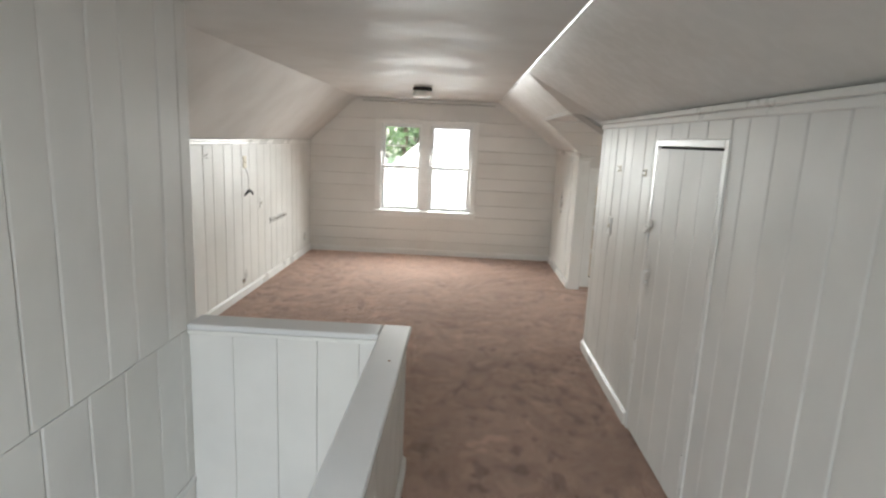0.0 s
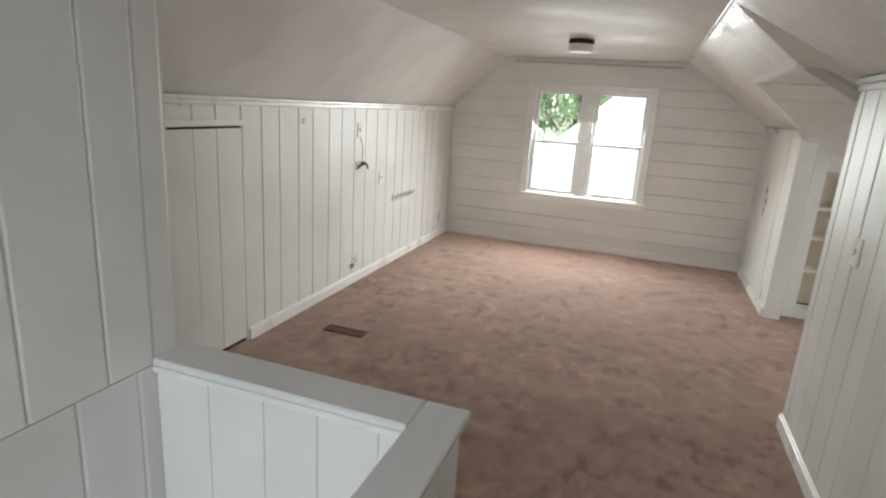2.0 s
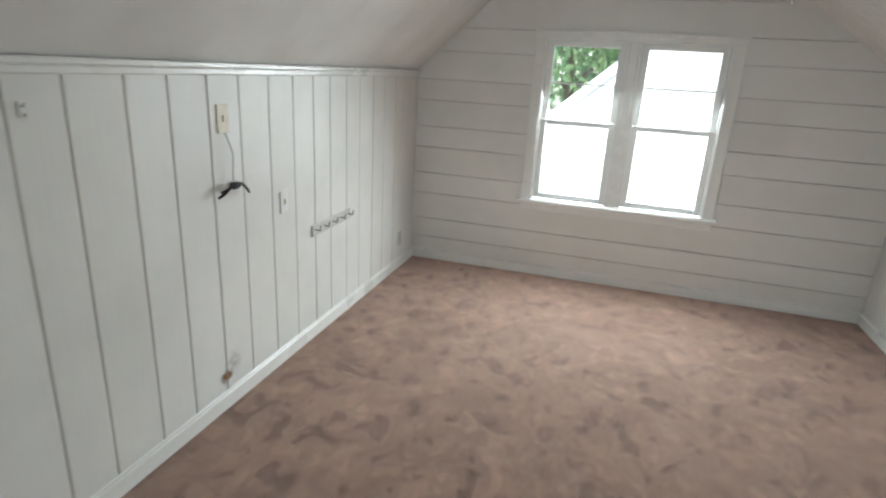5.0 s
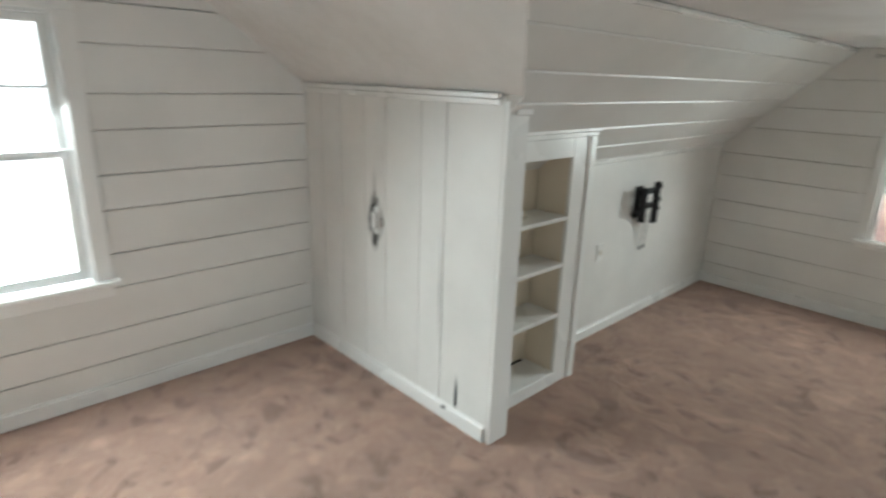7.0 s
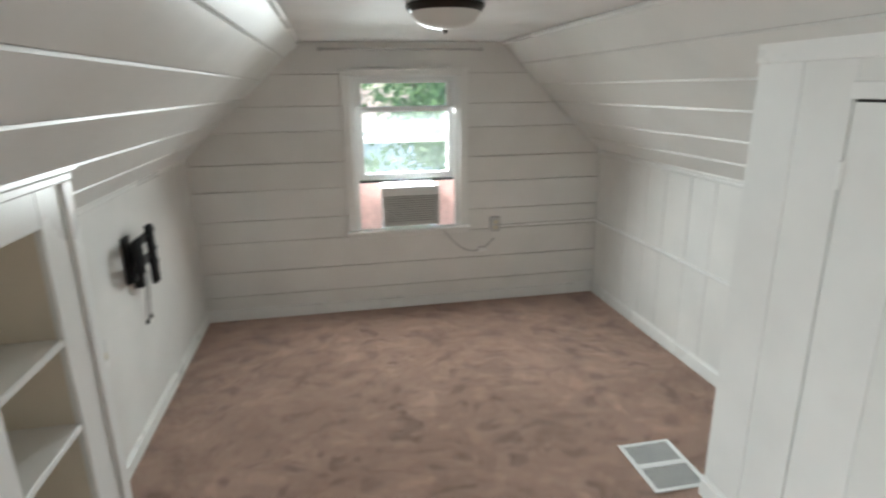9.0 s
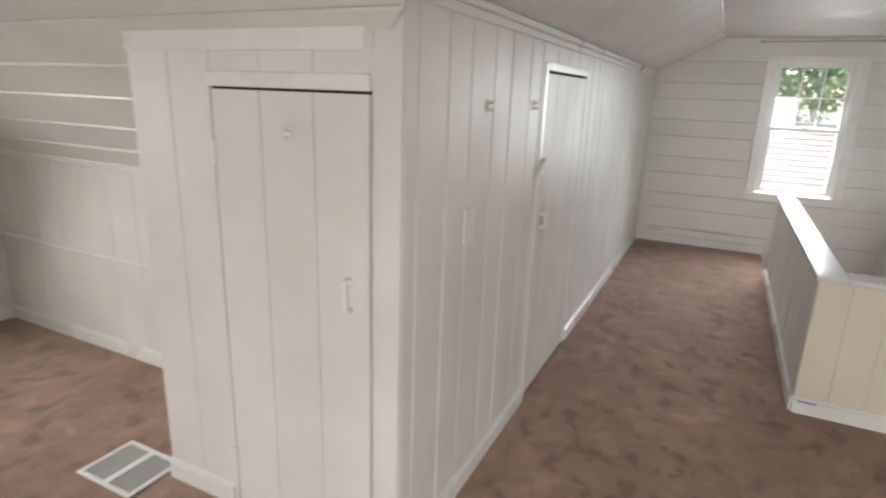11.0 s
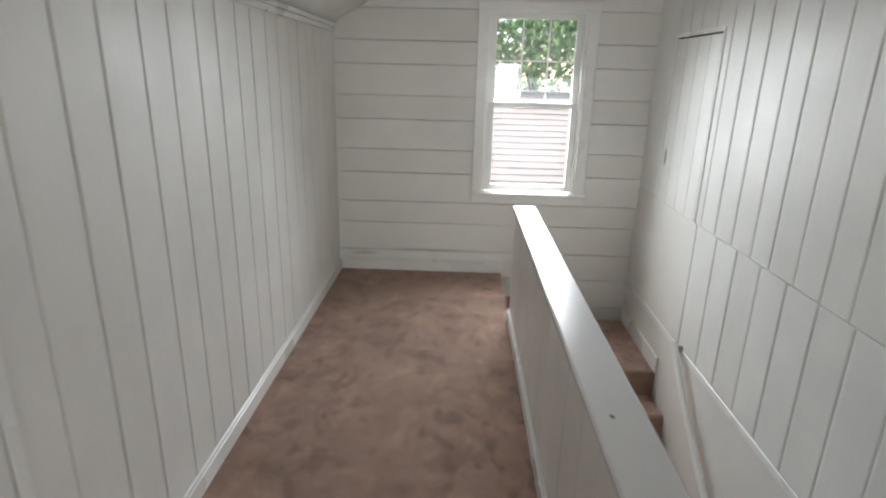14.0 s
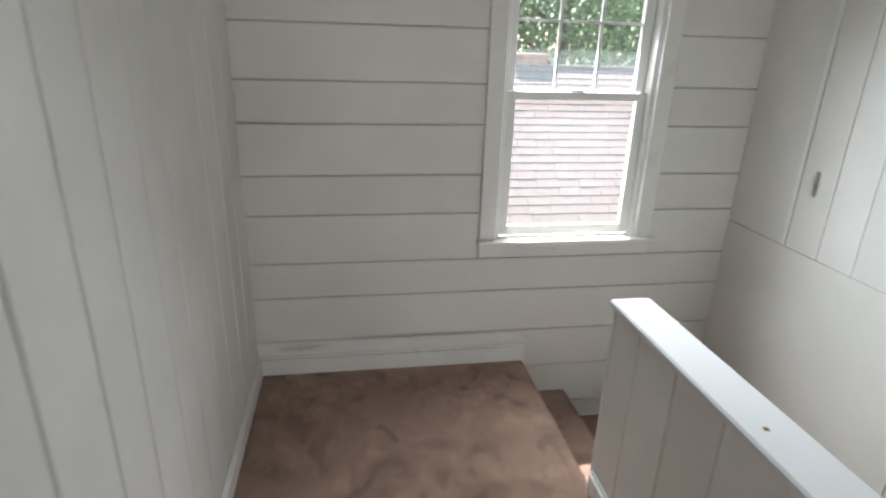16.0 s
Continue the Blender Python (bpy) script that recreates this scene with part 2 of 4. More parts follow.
def lathe(name, profile, mat, parent=None, at=None, steps=32):
    """A turned shape about z from (radius, height) pairs."""
    vs, fs = [], []
    n = len(profile)
    for i in range(steps):
        a = 2 * math.pi * i / steps
        vs += [(r * math.cos(a), r * math.sin(a), h) for r, h in profile]
    for i in range(steps):
        j = (i + 1) % steps
        fs += [(i * n + k, j * n + k, j * n + k + 1, i * n + k + 1) for k in range(n - 1)]
    ob = mesh_from(name, vs, fs, mat, parent, True)
    if at is not None:
        ob.matrix_basis = at
    return ob


def tube(name, pts, radius, mat, parent=None):
    cu = bpy.data.curves.new(name, "CURVE")
    cu.dimensions, cu.bevel_depth, cu.bevel_resolution = "3D", radius, 3
    sp = cu.splines.new("POLY")
    sp.points.add(len(pts) - 1)
    for p, c in zip(sp.points, pts):
        p.co = (*c, 1)
    tmp = bpy.data.objects.new("tmp", cu)
    me = bpy.data.meshes.new_from_object(tmp)
    bpy.data.objects.remove(tmp)
    me.name = name
    me.materials.clear()
    me.materials.append(mat)
    ob = new(name, me)
    ob.parent = parent
    return ob


def holder(name, label, category, place=(0, 0, 0), turn=0, group="", kind=""):
    ob = new(name)
    ob.empty_display_size = 0.1
    ob.matrix_basis = pose(*place, 0, 0, turn)
    return tagged(ob, label, category, group, kind)


def clip(poly, a, b, c):
    """The part of a convex polygon where a*u + b*v <= c."""
    out = []
    for i, p in enumerate(poly):
        q = poly[(i + 1) % len(poly)]
        dp, dq = a * p[0] + b * p[1] - c, a * q[0] + b * q[1] - c
        if dp <= 1e-9:
            out.append(p)
        if dp * dq < -1e-12:
            s = dp / (dp - dq)
            out.append((p[0] + s * (q[0] - p[0]), p[1] + s * (q[1] - p[1])))
    return out if len(out) > 2 else []


def minus(polys, hole):
    """Convex polygons less a rectangle (u0, u1, v0, v1)."""
    u0, u1, v0, v1 = hole
    out = []
    for p in polys:
        rest = p
        for a, b, c in ((1, 0, u0), (-1, 0, -u1), (0, 1, v0), (0, -1, -v1)):
            if not rest:
                break
            piece = clip(rest, a, b, c)
            if piece:
                out.append(piece)
            rest = clip(rest, -a, -b, -c)
    return [p for p in out if area(p) > 1e-5]


def area(p):
    return abs(sum(p[i][0] * p[(i + 1) % len(p)][1] - p[(i + 1) % len(p)][0] * p[i][1] for i in range(len(p)))) / 2


class Face:
    """A flat face: origin, unit vectors along it, and its normal into the room."""

    def __init__(self, o, u, v, n):
        self.o, self.u, self.v, self.n = Vector(o), Vector(u).normalized(), Vector(v).normalized(), Vector(n).normalized()

    def at(self, u, v, d=0.0):
        return self.o + self.u * u + self.v * v + self.n * d


def slab(name, face, poly, holes, d0, d1, mat, parent=None):
    """A thick sheet on a face from depth d0 to d1, with rectangular openings."""
    polys = [poly]
    for h in holes:
        polys = minus(polys, h)
    vs, fs = [], []
    for p in polys:
        k, n = len(vs), len(p)
        vs += [face.at(u, v, d0) for u, v in p] + [face.at(u, v, d1) for u, v in p]
        fs += [tuple(range(k, k + n)), tuple(range(k + n, k + 2 * n))]
        fs += [(k + i, k + (i + 1) % n, k + n + (i + 1) % n, k + n + i) for i in range(n)]
    return mesh_from(name, vs, fs, mat, parent)


def boards(parent, face, poly, holes, edges, along, mat, thick=0.012, gap=0.003, chamfer=0.004, name="plank", depth=0.0054):
    """Separate boards over a face. edges: the joints; along: 'u' for level boards, 'v' for upright ones."""
    for e0, e1 in zip(edges[:-1], edges[1:]):
        lo, hi = e0 + gap / 2, e1 - gap / 2
        a, b = (0, 1) if along == "u" else (1, 0)
        strip = clip(clip(poly, a, b, hi), -a, -b, -lo)
        if not strip or area(strip) < 4e-4:
            continue
        polys = [strip]
        for h in holes:
            polys = minus(polys, h)
        if not polys:
            continue
        k = 1 if along == "u" else 0
        wob = random.uniform(-0.0012, 0.0012)
        vs, fs = [], []
        for p in polys:
            q = []
            for pt in p:
                pt = list(pt)
                if abs(pt[k] - lo) < 1e-5:
                    pt[k] += chamfer
                elif abs(pt[k] - hi) < 1e-5:
                    pt[k] -= chamfer
                q.append(pt)
            s, n = len(vs), len(p)
            vs += [face.at(u, v, 0.001) for u, v in p] + [face.at(u, v, thick - depth) for u, v in p] + [face.at(u, v, thick + wob) for u, v in q]
            fs.append(tuple(range(s + 2 * n, s + 3 * n)))
            for r in (0, n):
                fs += [(s + r + i, s + r + (i + 1) % n, s + r + n + (i + 1) % n, s + r + n + i) for i in range(n)]
        mesh_from(name, vs, fs, mat, parent)


def widths(start, end, pattern):
    """Joints from start to end by repeating widths."""
    out, i = [start], 0
    while out[-1] + pattern[i % len(pattern)] < end - 0.03:
        out.append(out[-1] + pattern[i % len(pattern)])
        i += 1
    return out + [end]


def structure(ob, label, category):
    return tagged(ob, label, category, "", "structure")


def rect(u0, u1, v0, v1):
    return [(u0, v0), (u1, v0), (u1, v1), (u0, v1)]


# ---- large structure ----
T = 0.012   # board thickness
# floor, with the stair opening left free
fl = Face((0, 0, 0), (1, 0, 0), (0, 1, 0), (0, 0, 1))
floor_poly = rect(XW - 0.1, XEW + 0.1, YS - 0.1, YN + 0.1)
ob = slab("floor", fl, floor_poly, [(XST - 0.02, HX1 - 0.02, YS - 0.2, 3.13)], -0.16, 0.024, M_CARPET)
structure(ob, "pinkish brown cut-pile carpet with trodden footmarks", "carpet floor")

# gable wall to the north: outline in u = x, v = z
north = Face((0, YN, 0), (1, 0, 0), (0, 0, 1), (0, -1, 0))
NWIN = (-0.075, 1.215, 0.655, 1.88)
gable = [(XW, 0), (XE, 0), (XE, ZK), (XCE, ZC), (XCW, ZC), (XW, ZK)]
gable_out = [(XW - 0.15, -0.2), (XE + 0.15, -0.2), (XE + 0.15, ZK), (XCE, ZC + 0.25), (XCW, ZC + 0.25), (XW - 0.15, ZK)]
wall_north = slab("wall_north", north, gable_out, [NWIN], -0.14, 0.0, M_BACK)
structure(wall_north, "white painted horizontal board gable wall with double window", "wall")

south = Face((0, YS, 0), (1, 0, 0), (0, 0, 1), (0, 1, 0))
SWIN = (0.335, 1.045, 0.68, 1.985)
sgable = [(XST, ZL), (XCL + 0.02, ZL), (XCL + 0.02, 1.862), (XCE, ZC), (XST, ZC)]
sgable_out = [(XST - 0.2, ZL - 0.1), (XE + 0.15, ZL - 0.1), (XE + 0.15, ZK), (XCE, ZC + 0.25), (XST - 0.2, ZC + 0.25)]
wall_south = slab("wall_south", south, sgable_out, [SWIN], -0.14, 0.0, M_BACK)
structure(wall_south, "white painted horizontal board gable wall at the stairs", "wall")

east = Face((XEW, 0, 0), (0, 1, 0), (0, 0, 1), (-1, 0, 0))
EWIN = (5.575, 6.345, 0.632, 1.712)
egable = [(YWS, 0), (YWN, 0), (YWN, ZWKN), (YCN, ZWC), (YCS, ZWC), (YWS, ZWK)]
egable_out = [(YWS - 0.15, -0.2), (YWN + 0.15, -0.2), (YWN + 0.15, ZWKN), (YCN, ZWC + 0.25), (YCS, ZWC + 0.25), (YWS - 0.15, ZWK)]
wall_east = slab("wall_east", east, egable_out, [EWIN], -0.14, 0.0, M_BACK)
structure(wall_east, "white painted horizontal board wall around wing window", "wall")

# knee wall along the west side
YR = 3.20
west = Face((XW, 0, 0), (0, 1, 0), (0, 0, 1), (1, 0, 0))
KDOOR = (3.905, 4.676, 0.012, 1.417)
wall_west = slab("wall_west", west, rect(YR - 0.1, YN, -0.1, ZK + 0.02), [], -0.12, 0.0, M_BACK)
structure(wall_west, "white painted vertical board knee wall", "wall")

# closet block, corridor face and wing face
closet = Face((XCL, 0, 0), (0, 1, 0), (0, 0, 1), (-1, 0, 0))
CDOOR = (3.00, 3.776, 0.0, 1.685)
wall_closet = slab("wall_closet", closet, rect(YS, YCL, -0.1, 1.872), [], -0.10, 0.0, M_BACK)
structure(wall_closet, "white painted vertical board closet wall along corridor", "wall")
closet_n = Face((0, YCL, 0), (1, 0, 0), (0, 0, 1), (0, 1, 0))
SDOOR = (2.25, 2.845, 0.0, 1.572)
wall_closet_end = slab("wall_closet_end", closet_n, rect(XCL + 0.1, XCL2, -0.1, 1.78), [], -0.10, 0.0, M_BACK)
structure(wall_closet_end, "white painted closet front with low plank door", "wall")
wall_closet_side = slab("wall_closet_side", Face((XCL2, 0, 0), (0, 1, 0), (0, 0, 1), (1, 0, 0)), [(YWS - 0.05, -0.1), (YCL - 0.1, -0.1), (YCL - 0.1, 1.69), (YWS - 0.05, ZWK - 0.05)], [], -0.10, 0.0, M_PLAIN)
structure(wall_closet_side, "white painted closet side wall", "wall")

# wing knee walls
wing_s = Face((0, YWS, 0), (1, 0, 0), (0, 0, 1), (0, 1, 0))
wall_wing_south = slab("wall_wing_south", wing_s, rect(XCL2 - 0.05, XEW, -0.1, ZWK + 0.02), [], -0.12, 0.0, M_BACK)
structure(wall_wing_south, "white painted vertical board knee wall in wing", "wall")
wing_n = Face((0, YWN, 0), (1, 0, 0), (0, 0, 1), (0, -1, 0))
wall_wing_north = slab("wall_wing_north", wing_n, rect(3.20, XEW, -0.1, ZWKN + 0.02), [], -0.12, 0.0, M_PLAIN)
structure(wall_wing_north, "smooth white painted knee wall in wing", "wall")

# block wall between the long room and the wing, ending in a post
block = Face((XB, 0, 0), (0, 1, 0), (0, 0, 1), (-1, 0, 0))
wall_block = slab("wall_block", block, rect(YB, YN, -0.1, ZK + 0.01), [], -0.12, 0.0, M_BACK)
structure(wall_block, "white painted vertical board wall ending in a post", "wall")

# stair wall with its return
stair = Face((XST, 0, 0), (0, 1, 0), (0, 0, 1), (1, 0, 0))
PDOOR = (0.087, 0.741, 0.757, 1.79)
wall_stair = slab("wall_stair", stair, rect(YS, YR, ZL, ZC + 0.02), [], -0.10, 0.0, M_BACK)
structure(wall_stair, "white painted vertical board wall beside the stairs", "wall")
ret = Face((0, YR, 0), (1, 0, 0), (0, 0, 1), (0, 1, 0))
wall_return = slab("wall_return", ret, [(XW - 0.1, -0.1), (XST - 0.1, -0.1), (XST - 0.1, ZC), (XCW, ZC), (XW - 0.1, ZK - 0.05)], [], -0.09, 0.0, M_PLAIN)
structure(wall_return, "white painted return wall beside low closet door", "wall")

# ceilings
TH = 0.10
cl = Face((0, 0, ZC), (1, 0, 0), (0, 1, 0), (0, 0, -1))
ob = slab("ceiling", cl, rect(XCW, XCE, YS - 0.1, YN + 0.1), [], -TH, 0.0, M_CEIL)
structure(ob, "white painted plaster ceiling with uneven sheen", "ceiling")
sl = Vector((XCW - XW, 0, ZC - ZK))
ws = Face((XW, 0, ZK), (0, 1, 0), sl, (sl.z, 0, -sl.x))
ob = slab("ceiling_slope_west", ws, rect(YR - 0.1, YN + 0.1, -0.12, sl.length), [], -TH, 0.0, M_CEIL)
structure(ob, "smooth white painted sloping ceiling", "ceiling")
er = Vector((XCE - XE, 0, ZC - ZK))
es = Face((XE, 0, ZK), (0, 1, 0), er, (-er.z, 0, er.x))
# the wing's ceiling cuts an opening in this slope
vw = (ZWC - ZK) / (ZC - ZK) * er.length
SN, SS = (ZWC - ZWKN) / (YWN - YCN), (ZWC - ZWK) / (YCS - YWS)
y_n = YWN - (ZK - ZWKN) / SN
y_s = YWS + (ZK - ZWK) / SS
L = er.length
parts = [
    [(YCN, vw), (y_n, 0), (YB + 0.01, -0.002), (YB + 0.012, -0.12), (YN + 0.1, -0.12), (YN + 0.1, L), (YCN, L)],
    [(YCS, vw), (YCN, vw), (YCN, L), (YCS, L)],
]
verts, faces = [], []
for p in parts:
    k, n = len(verts), len(p)
    verts += [es.at(u, v, 0) for u, v in p] + [es.at(u, v, -0.02) for u, v in p]
    faces += [tuple(range(k, k + n)), tuple(range(k + n, k + 2 * n))]
    faces += [(k + i, k + (i + 1) % n, k + n + (i + 1) % n, k + n + i) for i in range(n)]
ob = mesh_from("ceiling_slope_east", verts, faces, M_FLAKY)
structure(ob, "glossy white painted sloping ceiling beside the wing", "ceiling")
# over the corridor the slope is shallower and ends on the closet wall
XK, ZKC = XCL + 0.03, 1.855
cr_ = Vector((XCE - XK, 0, ZC - ZKC))
es2 = Face((XK, 0, ZKC), (0, 1, 0), cr_, (-cr_.z, 0, cr_.x))
ob = slab("ceiling_slope_corridor", es2, rect(YS - 0.1, YCL - 0.001, -0.02, cr_.length), [], -0.02, 0.0, M_FLAKY)
structure(ob, "glossy white painted sloping ceiling over the corridor", "ceiling")
x_c = XCE + (ZC - ZWC) / (ZC - ZK) * (XE - XCE)
# the slope twists up to the wing ceiling, with a small cheek below it
q = (YCS - YCL) / (YCS - y_s)
pts = [(XCE, YCL - 0.002, ZC), (XCE, YCS, ZC), (x_c, YCS, ZWC), (XK, YCL - 0.002, ZKC), (x_c + q * (XE - x_c) + 0.01, YCL - 0.002, ZWC - q * (ZWC - ZK) - 0.02)]
up = [(x, y, z + 0.02) for x, y, z in pts]
ob = mesh_from("ceiling_slope_turn", pts + up, [(0, 1, 2), (0, 2, 3), (3, 2, 4), (5, 6, 7), (5, 7, 8), (8, 7, 9), (0, 1, 6, 5), (1, 2, 7, 6), (2, 4, 9, 7), (0, 3, 8, 5), (3, 4, 9, 8)], M_FLAKY)
structure(ob, "glossy white painted ceiling slope turning into the wing", "ceiling")
# wing ceiling
wc = Face((0, 0, ZWC), (1, 0, 0), (0, 1, 0), (0, 0, -1))
ob = slab("ceiling_wing", wc, rect(x_c, XEW + 0.1, YCS, YCN), [], -TH, 0.0, M_CEIL)
structure(ob, "white painted flat ceiling of the wing", "ceiling")
# unseen flat sheet added above the ceilings to block sun and sky
sky_cover = boxes("ceiling_roof_cover", [(XW - 0.5, XEW + 0.5, YS - 0.14, YN + 0.14, 2.50, 2.56)], M_BACK, bevel=0)
structure(sky_cover, "plain unseen cover added to keep sky light off the ceilings", "roof")


def wing_slope(name, y0, y1, zk):
    """Level boards on a wing slope, from the knee to the flat ceiling."""
    v = Vector((0, y1 - y0, ZWC - zk))
    n = Vector((0, v.z, -v.y)) if v.y > 0 else Vector((0, -v.z, v.y))
    f = Face((0, y0, zk), (1, 0, 0), v, n)
    lv = v.length
    s0 = (ZK - zk) / (ZWC - zk) * lv
    poly = [(XE - 0.006, -0.03), (XEW, -0.03), (XEW, lv), (x_c, lv), (XE - 0.006, s0)]
    ob = slab(name, f, poly, [], -0.05, 0.0, M_BACK)
    structure(ob, "white painted sloping ceiling of level boards", "ceiling")
    boards(ob, f, poly, [], widths(-0.03, lv, (0.20, 0.175)), "u", M_BOARDH, thick=0.008, gap=0.004, chamfer=0.005)
    return ob


slope_n = wing_slope("ceiling_slope_wing_north", YWN, YCN, ZWKN)
slope_s = wing_slope("ceiling_slope_wing_south", YWS, YCS, ZWK)

# stairs: two turning steps, a landing, then a flight north
holder_st = holder("staircase", "carpeted brown stairs turning down from the corridor", "stairs", kind="structure")
stair_boxes = [(0.60, HX1 - 0.02, YS, HY0 + 0.02, -0.40, -0.18), (XST, 0.60, YS, 0.53, -0.60, -0.36)]
for b in stair_boxes:
    boxes("step", [b], M_CARPET, holder_st, 0.012)
y, z = 0.53, -0.54
while z > ZL:
    boxes("step", [(XST + T, HX0 + 0.03, y - 0.02, y + 0.25, z - 0.22, z)], M_CARPET, holder_st, 0.012)
    y, z = y + 0.235, z - 0.18
low = boxes("floor_lower", [(XST - 0.3, 1.2, YS - 0.1, 4.2, ZL - 0.1, ZL)], M_CARPET, bevel=0)
structure(low, "carpeted floor at the foot of the stairs", "floor")

# half wall around the stairwell
half = boxes("wall_half", [(HX0 + 0.03, HX1 - 0.03, HY0 + 0.02, HY1 - 0.05, ZL, HZ - 0.03), (XST + T, HX1 - 0.03, 3.12, HY1 - 0.05, ZL, HZ - 0.03)], M_BACK, bevel=0)
structure(half, "white painted board half wall around the stairwell", "half wall")
cap = boxes("ledge", [(HX0, HX1, HY0, HY1, HZ - 0.028, HZ)], M_CAP, half, 0.006)
cap2 = boxes("ledge", [(XST + T, HX0 - 0.001, 3.09, HY1, HZ - 0.028, HZ)], M_CAP, half, 0.006)

# ---- boards ----
SLOPEK = (ZC - ZK) / (XE - XCE)
nz = [0.0, 0.222, 0.386, 0.605, 0.778, 0.994, 1.162, 1.371, 1.535, 1.749, 1.925, ZC]
boards(wall_north, north, gable, [(-0.125, 1.265, 0.64, 1.915)], nz, "u", M_BOARDH)
sz = [ZL, -1.9, -1.66, -1.45, -1.23, -1.05, -0.84, -0.66, -0.46, -0.25, -0.02, 0.192, 0.416, 0.585, 0.812, 0.989, 1.21, 1.383, 1.601, 1.764, 1.98, ZC]
boards(wall_south, south, sgable, [(0.285, 1.095, 0.66, 2.025)], sz, "u", M_BOARDH)
ez = [0.0, 0.20, 0.378, 0.593, 0.749, 0.955, 1.138, 1.348, 1.513, 1.717, ZWC]
boards(wall_east, east, egable, [(5.53, 6.39, 0.61, 1.745)], ez, "u", M_BOARDH)
ky = [3.24, 3.446, 3.656, 3.862, 4.07, 4.283, 4.462, 4.676, 4.872, 5.059, 5.283, 5.467, 5.694, 5.888, 6.101, 6.303, 6.525, 6.74, 6.943, 7.13, 7.34, 7.53, 7.74, 7.93, 8.14, 8.33, YN - T]
boards(wall_west, west, rect(YR, YN - T, 0, ZK - 0.005), [(3.87, 4.70, -0.1, 1.463)], ky, "v", M_BOARD, gap=0.0025, chamfer=0.0055, depth=0.0045)
cy = widths(YS + T, CDOOR[0] - 0.04, (0.195, 0.172)) + [3.19, 3.40, 3.62, 3.86, 4.022, 4.255, 4.429, 4.64, 4.81, 5.0, YCL]
boards(wall_closet, closet, rect(YS + T, YCL, 0, 1.845), [(CDOOR[0] - 0.045, CDOOR[1] + 0.045, -0.1, CDOOR[3] + 0.045)], cy, "v", M_BOARD, gap=0.0015, chamfer=0.007, depth=0.0038)
boards(wall_closet_end, closet_n, rect(XCL - T, XCL2, 0, 1.775), [(SDOOR[0] - 0.005, SDOOR[1] + 0.005, -0.1, SDOOR[3] + 0.02)], [XCL - T, SDOOR[0], 2.44, 2.64, SDOOR[1], 3.03, XCL2], "v", M_BOARD, gap=0.0008, chamfer=0.004, depth=0.003)
boards(wall_wing_south, wing_s, rect(XCL2, XEW - T, 0, ZWK), [], widths(XCL2, XEW - T, (0.215, 0.25)), "v", M_BOARD)
by = [YB, 7.414, 7.581, 7.85, 8.03, 8.25, 8.44, YN - T]
boards(wall_block, block, rect(YB, YN - T, 0, ZK), [], by, "v", M_BOARD, gap=0.002, chamfer=0.003)
uy = [YS + T, 0.08, 0.26, 0.43, 0.64, 0.845, 1.03, 1.225, 1.42, 1.587, 1.78, 1.96, 2.13, 2.305, 2.516, 2.697, 2.936, 3.102, YR]
boards(wall_stair, stair, rect(YS + T, YR, 0.757, ZC), [(PDOOR[0] - 0.03, PDOOR[1] + 0.03, 0.7, PDOOR[3] + 0.03)], uy, "v", M_BOARD, gap=0.0012, chamfer=0.009, depth=0.0038)
ly = [0.80, 1.069, 1.297, 1.524, 1.741, 1.96, 2.17, 2.39, 2.6, 2.83, 3.04, YR]
boards(wall_stair, stair, rect(0.80, 3.12, 0.0, 0.753), [], ly, "v", M_BOARD, gap=0.0012, chamfer=0.009, depth=0.0038)
ob = slab("panel", stair, rect(YS + T, 0.797, 0.0, 0.753), [], 0.001, 0.012, M_PLAIN, wall_stair)
ob = slab("panel", stair, rect(YS + T, 3.12, ZL, -0.045), [], 0.001, 0.010, M_PLAIN, wall_stair)
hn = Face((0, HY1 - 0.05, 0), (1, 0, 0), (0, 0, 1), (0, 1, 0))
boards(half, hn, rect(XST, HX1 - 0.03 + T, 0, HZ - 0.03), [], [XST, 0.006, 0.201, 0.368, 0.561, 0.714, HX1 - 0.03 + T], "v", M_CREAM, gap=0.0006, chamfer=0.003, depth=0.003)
he = Face((HX1 - 0.03, 0, 0), (0, 1, 0), (0, 0, 1), (1, 0, 0))
boards(half, he, rect(HY0 + 0.02, HY1 - 0.05, 0, HZ - 0.03), [], [HY0 + 0.02, 0.751, 0.951, 1.157, 1.414, 1.632, 1.85, 2.03, 2.25, 2.43, 2.65, 2.83, 3.02, HY1 - 0.05], "v", M_BOARD)
hi = Face((0, 3.12, 0), (1, 0, 0), (0, 0, 1), (0, -1, 0))
boards(half, hi, rect(XST + T, HX0 + 0.03, -1.2, HZ - 0.03), [], [XST + T, 0.05, 0.26, 0.45, 0.65, HX0 + 0.03], "v", M_BOARD, gap=0.0008, chamfer=0.0015)
hw = Face((HX0 + 0.03, 0, 0), (0, 1, 0), (0, 0, 1), (-1, 0, 0))
boards(half, hw, rect(HY0 + 0.02, 3.12 - T, -1.2, HZ - 0.03), [], widths(HY0 + 0.02, 3.12 - T, (0.2, 0.22)), "v", M_BOARD)
boxes("end_board", [(HX0 + 0.03 - T, HX1 - 0.03 + T, HY0 + 0.005, HY0 + 0.02, -0.18, HZ - 0.029)], M_TRIM, half, 0.002)
boxes("bed_mould", [(XST + T, HX0 + 0.018, 3.09, 3.108, HZ - 0.05, HZ - 0.029)], M_TRIM, half, 0.004)


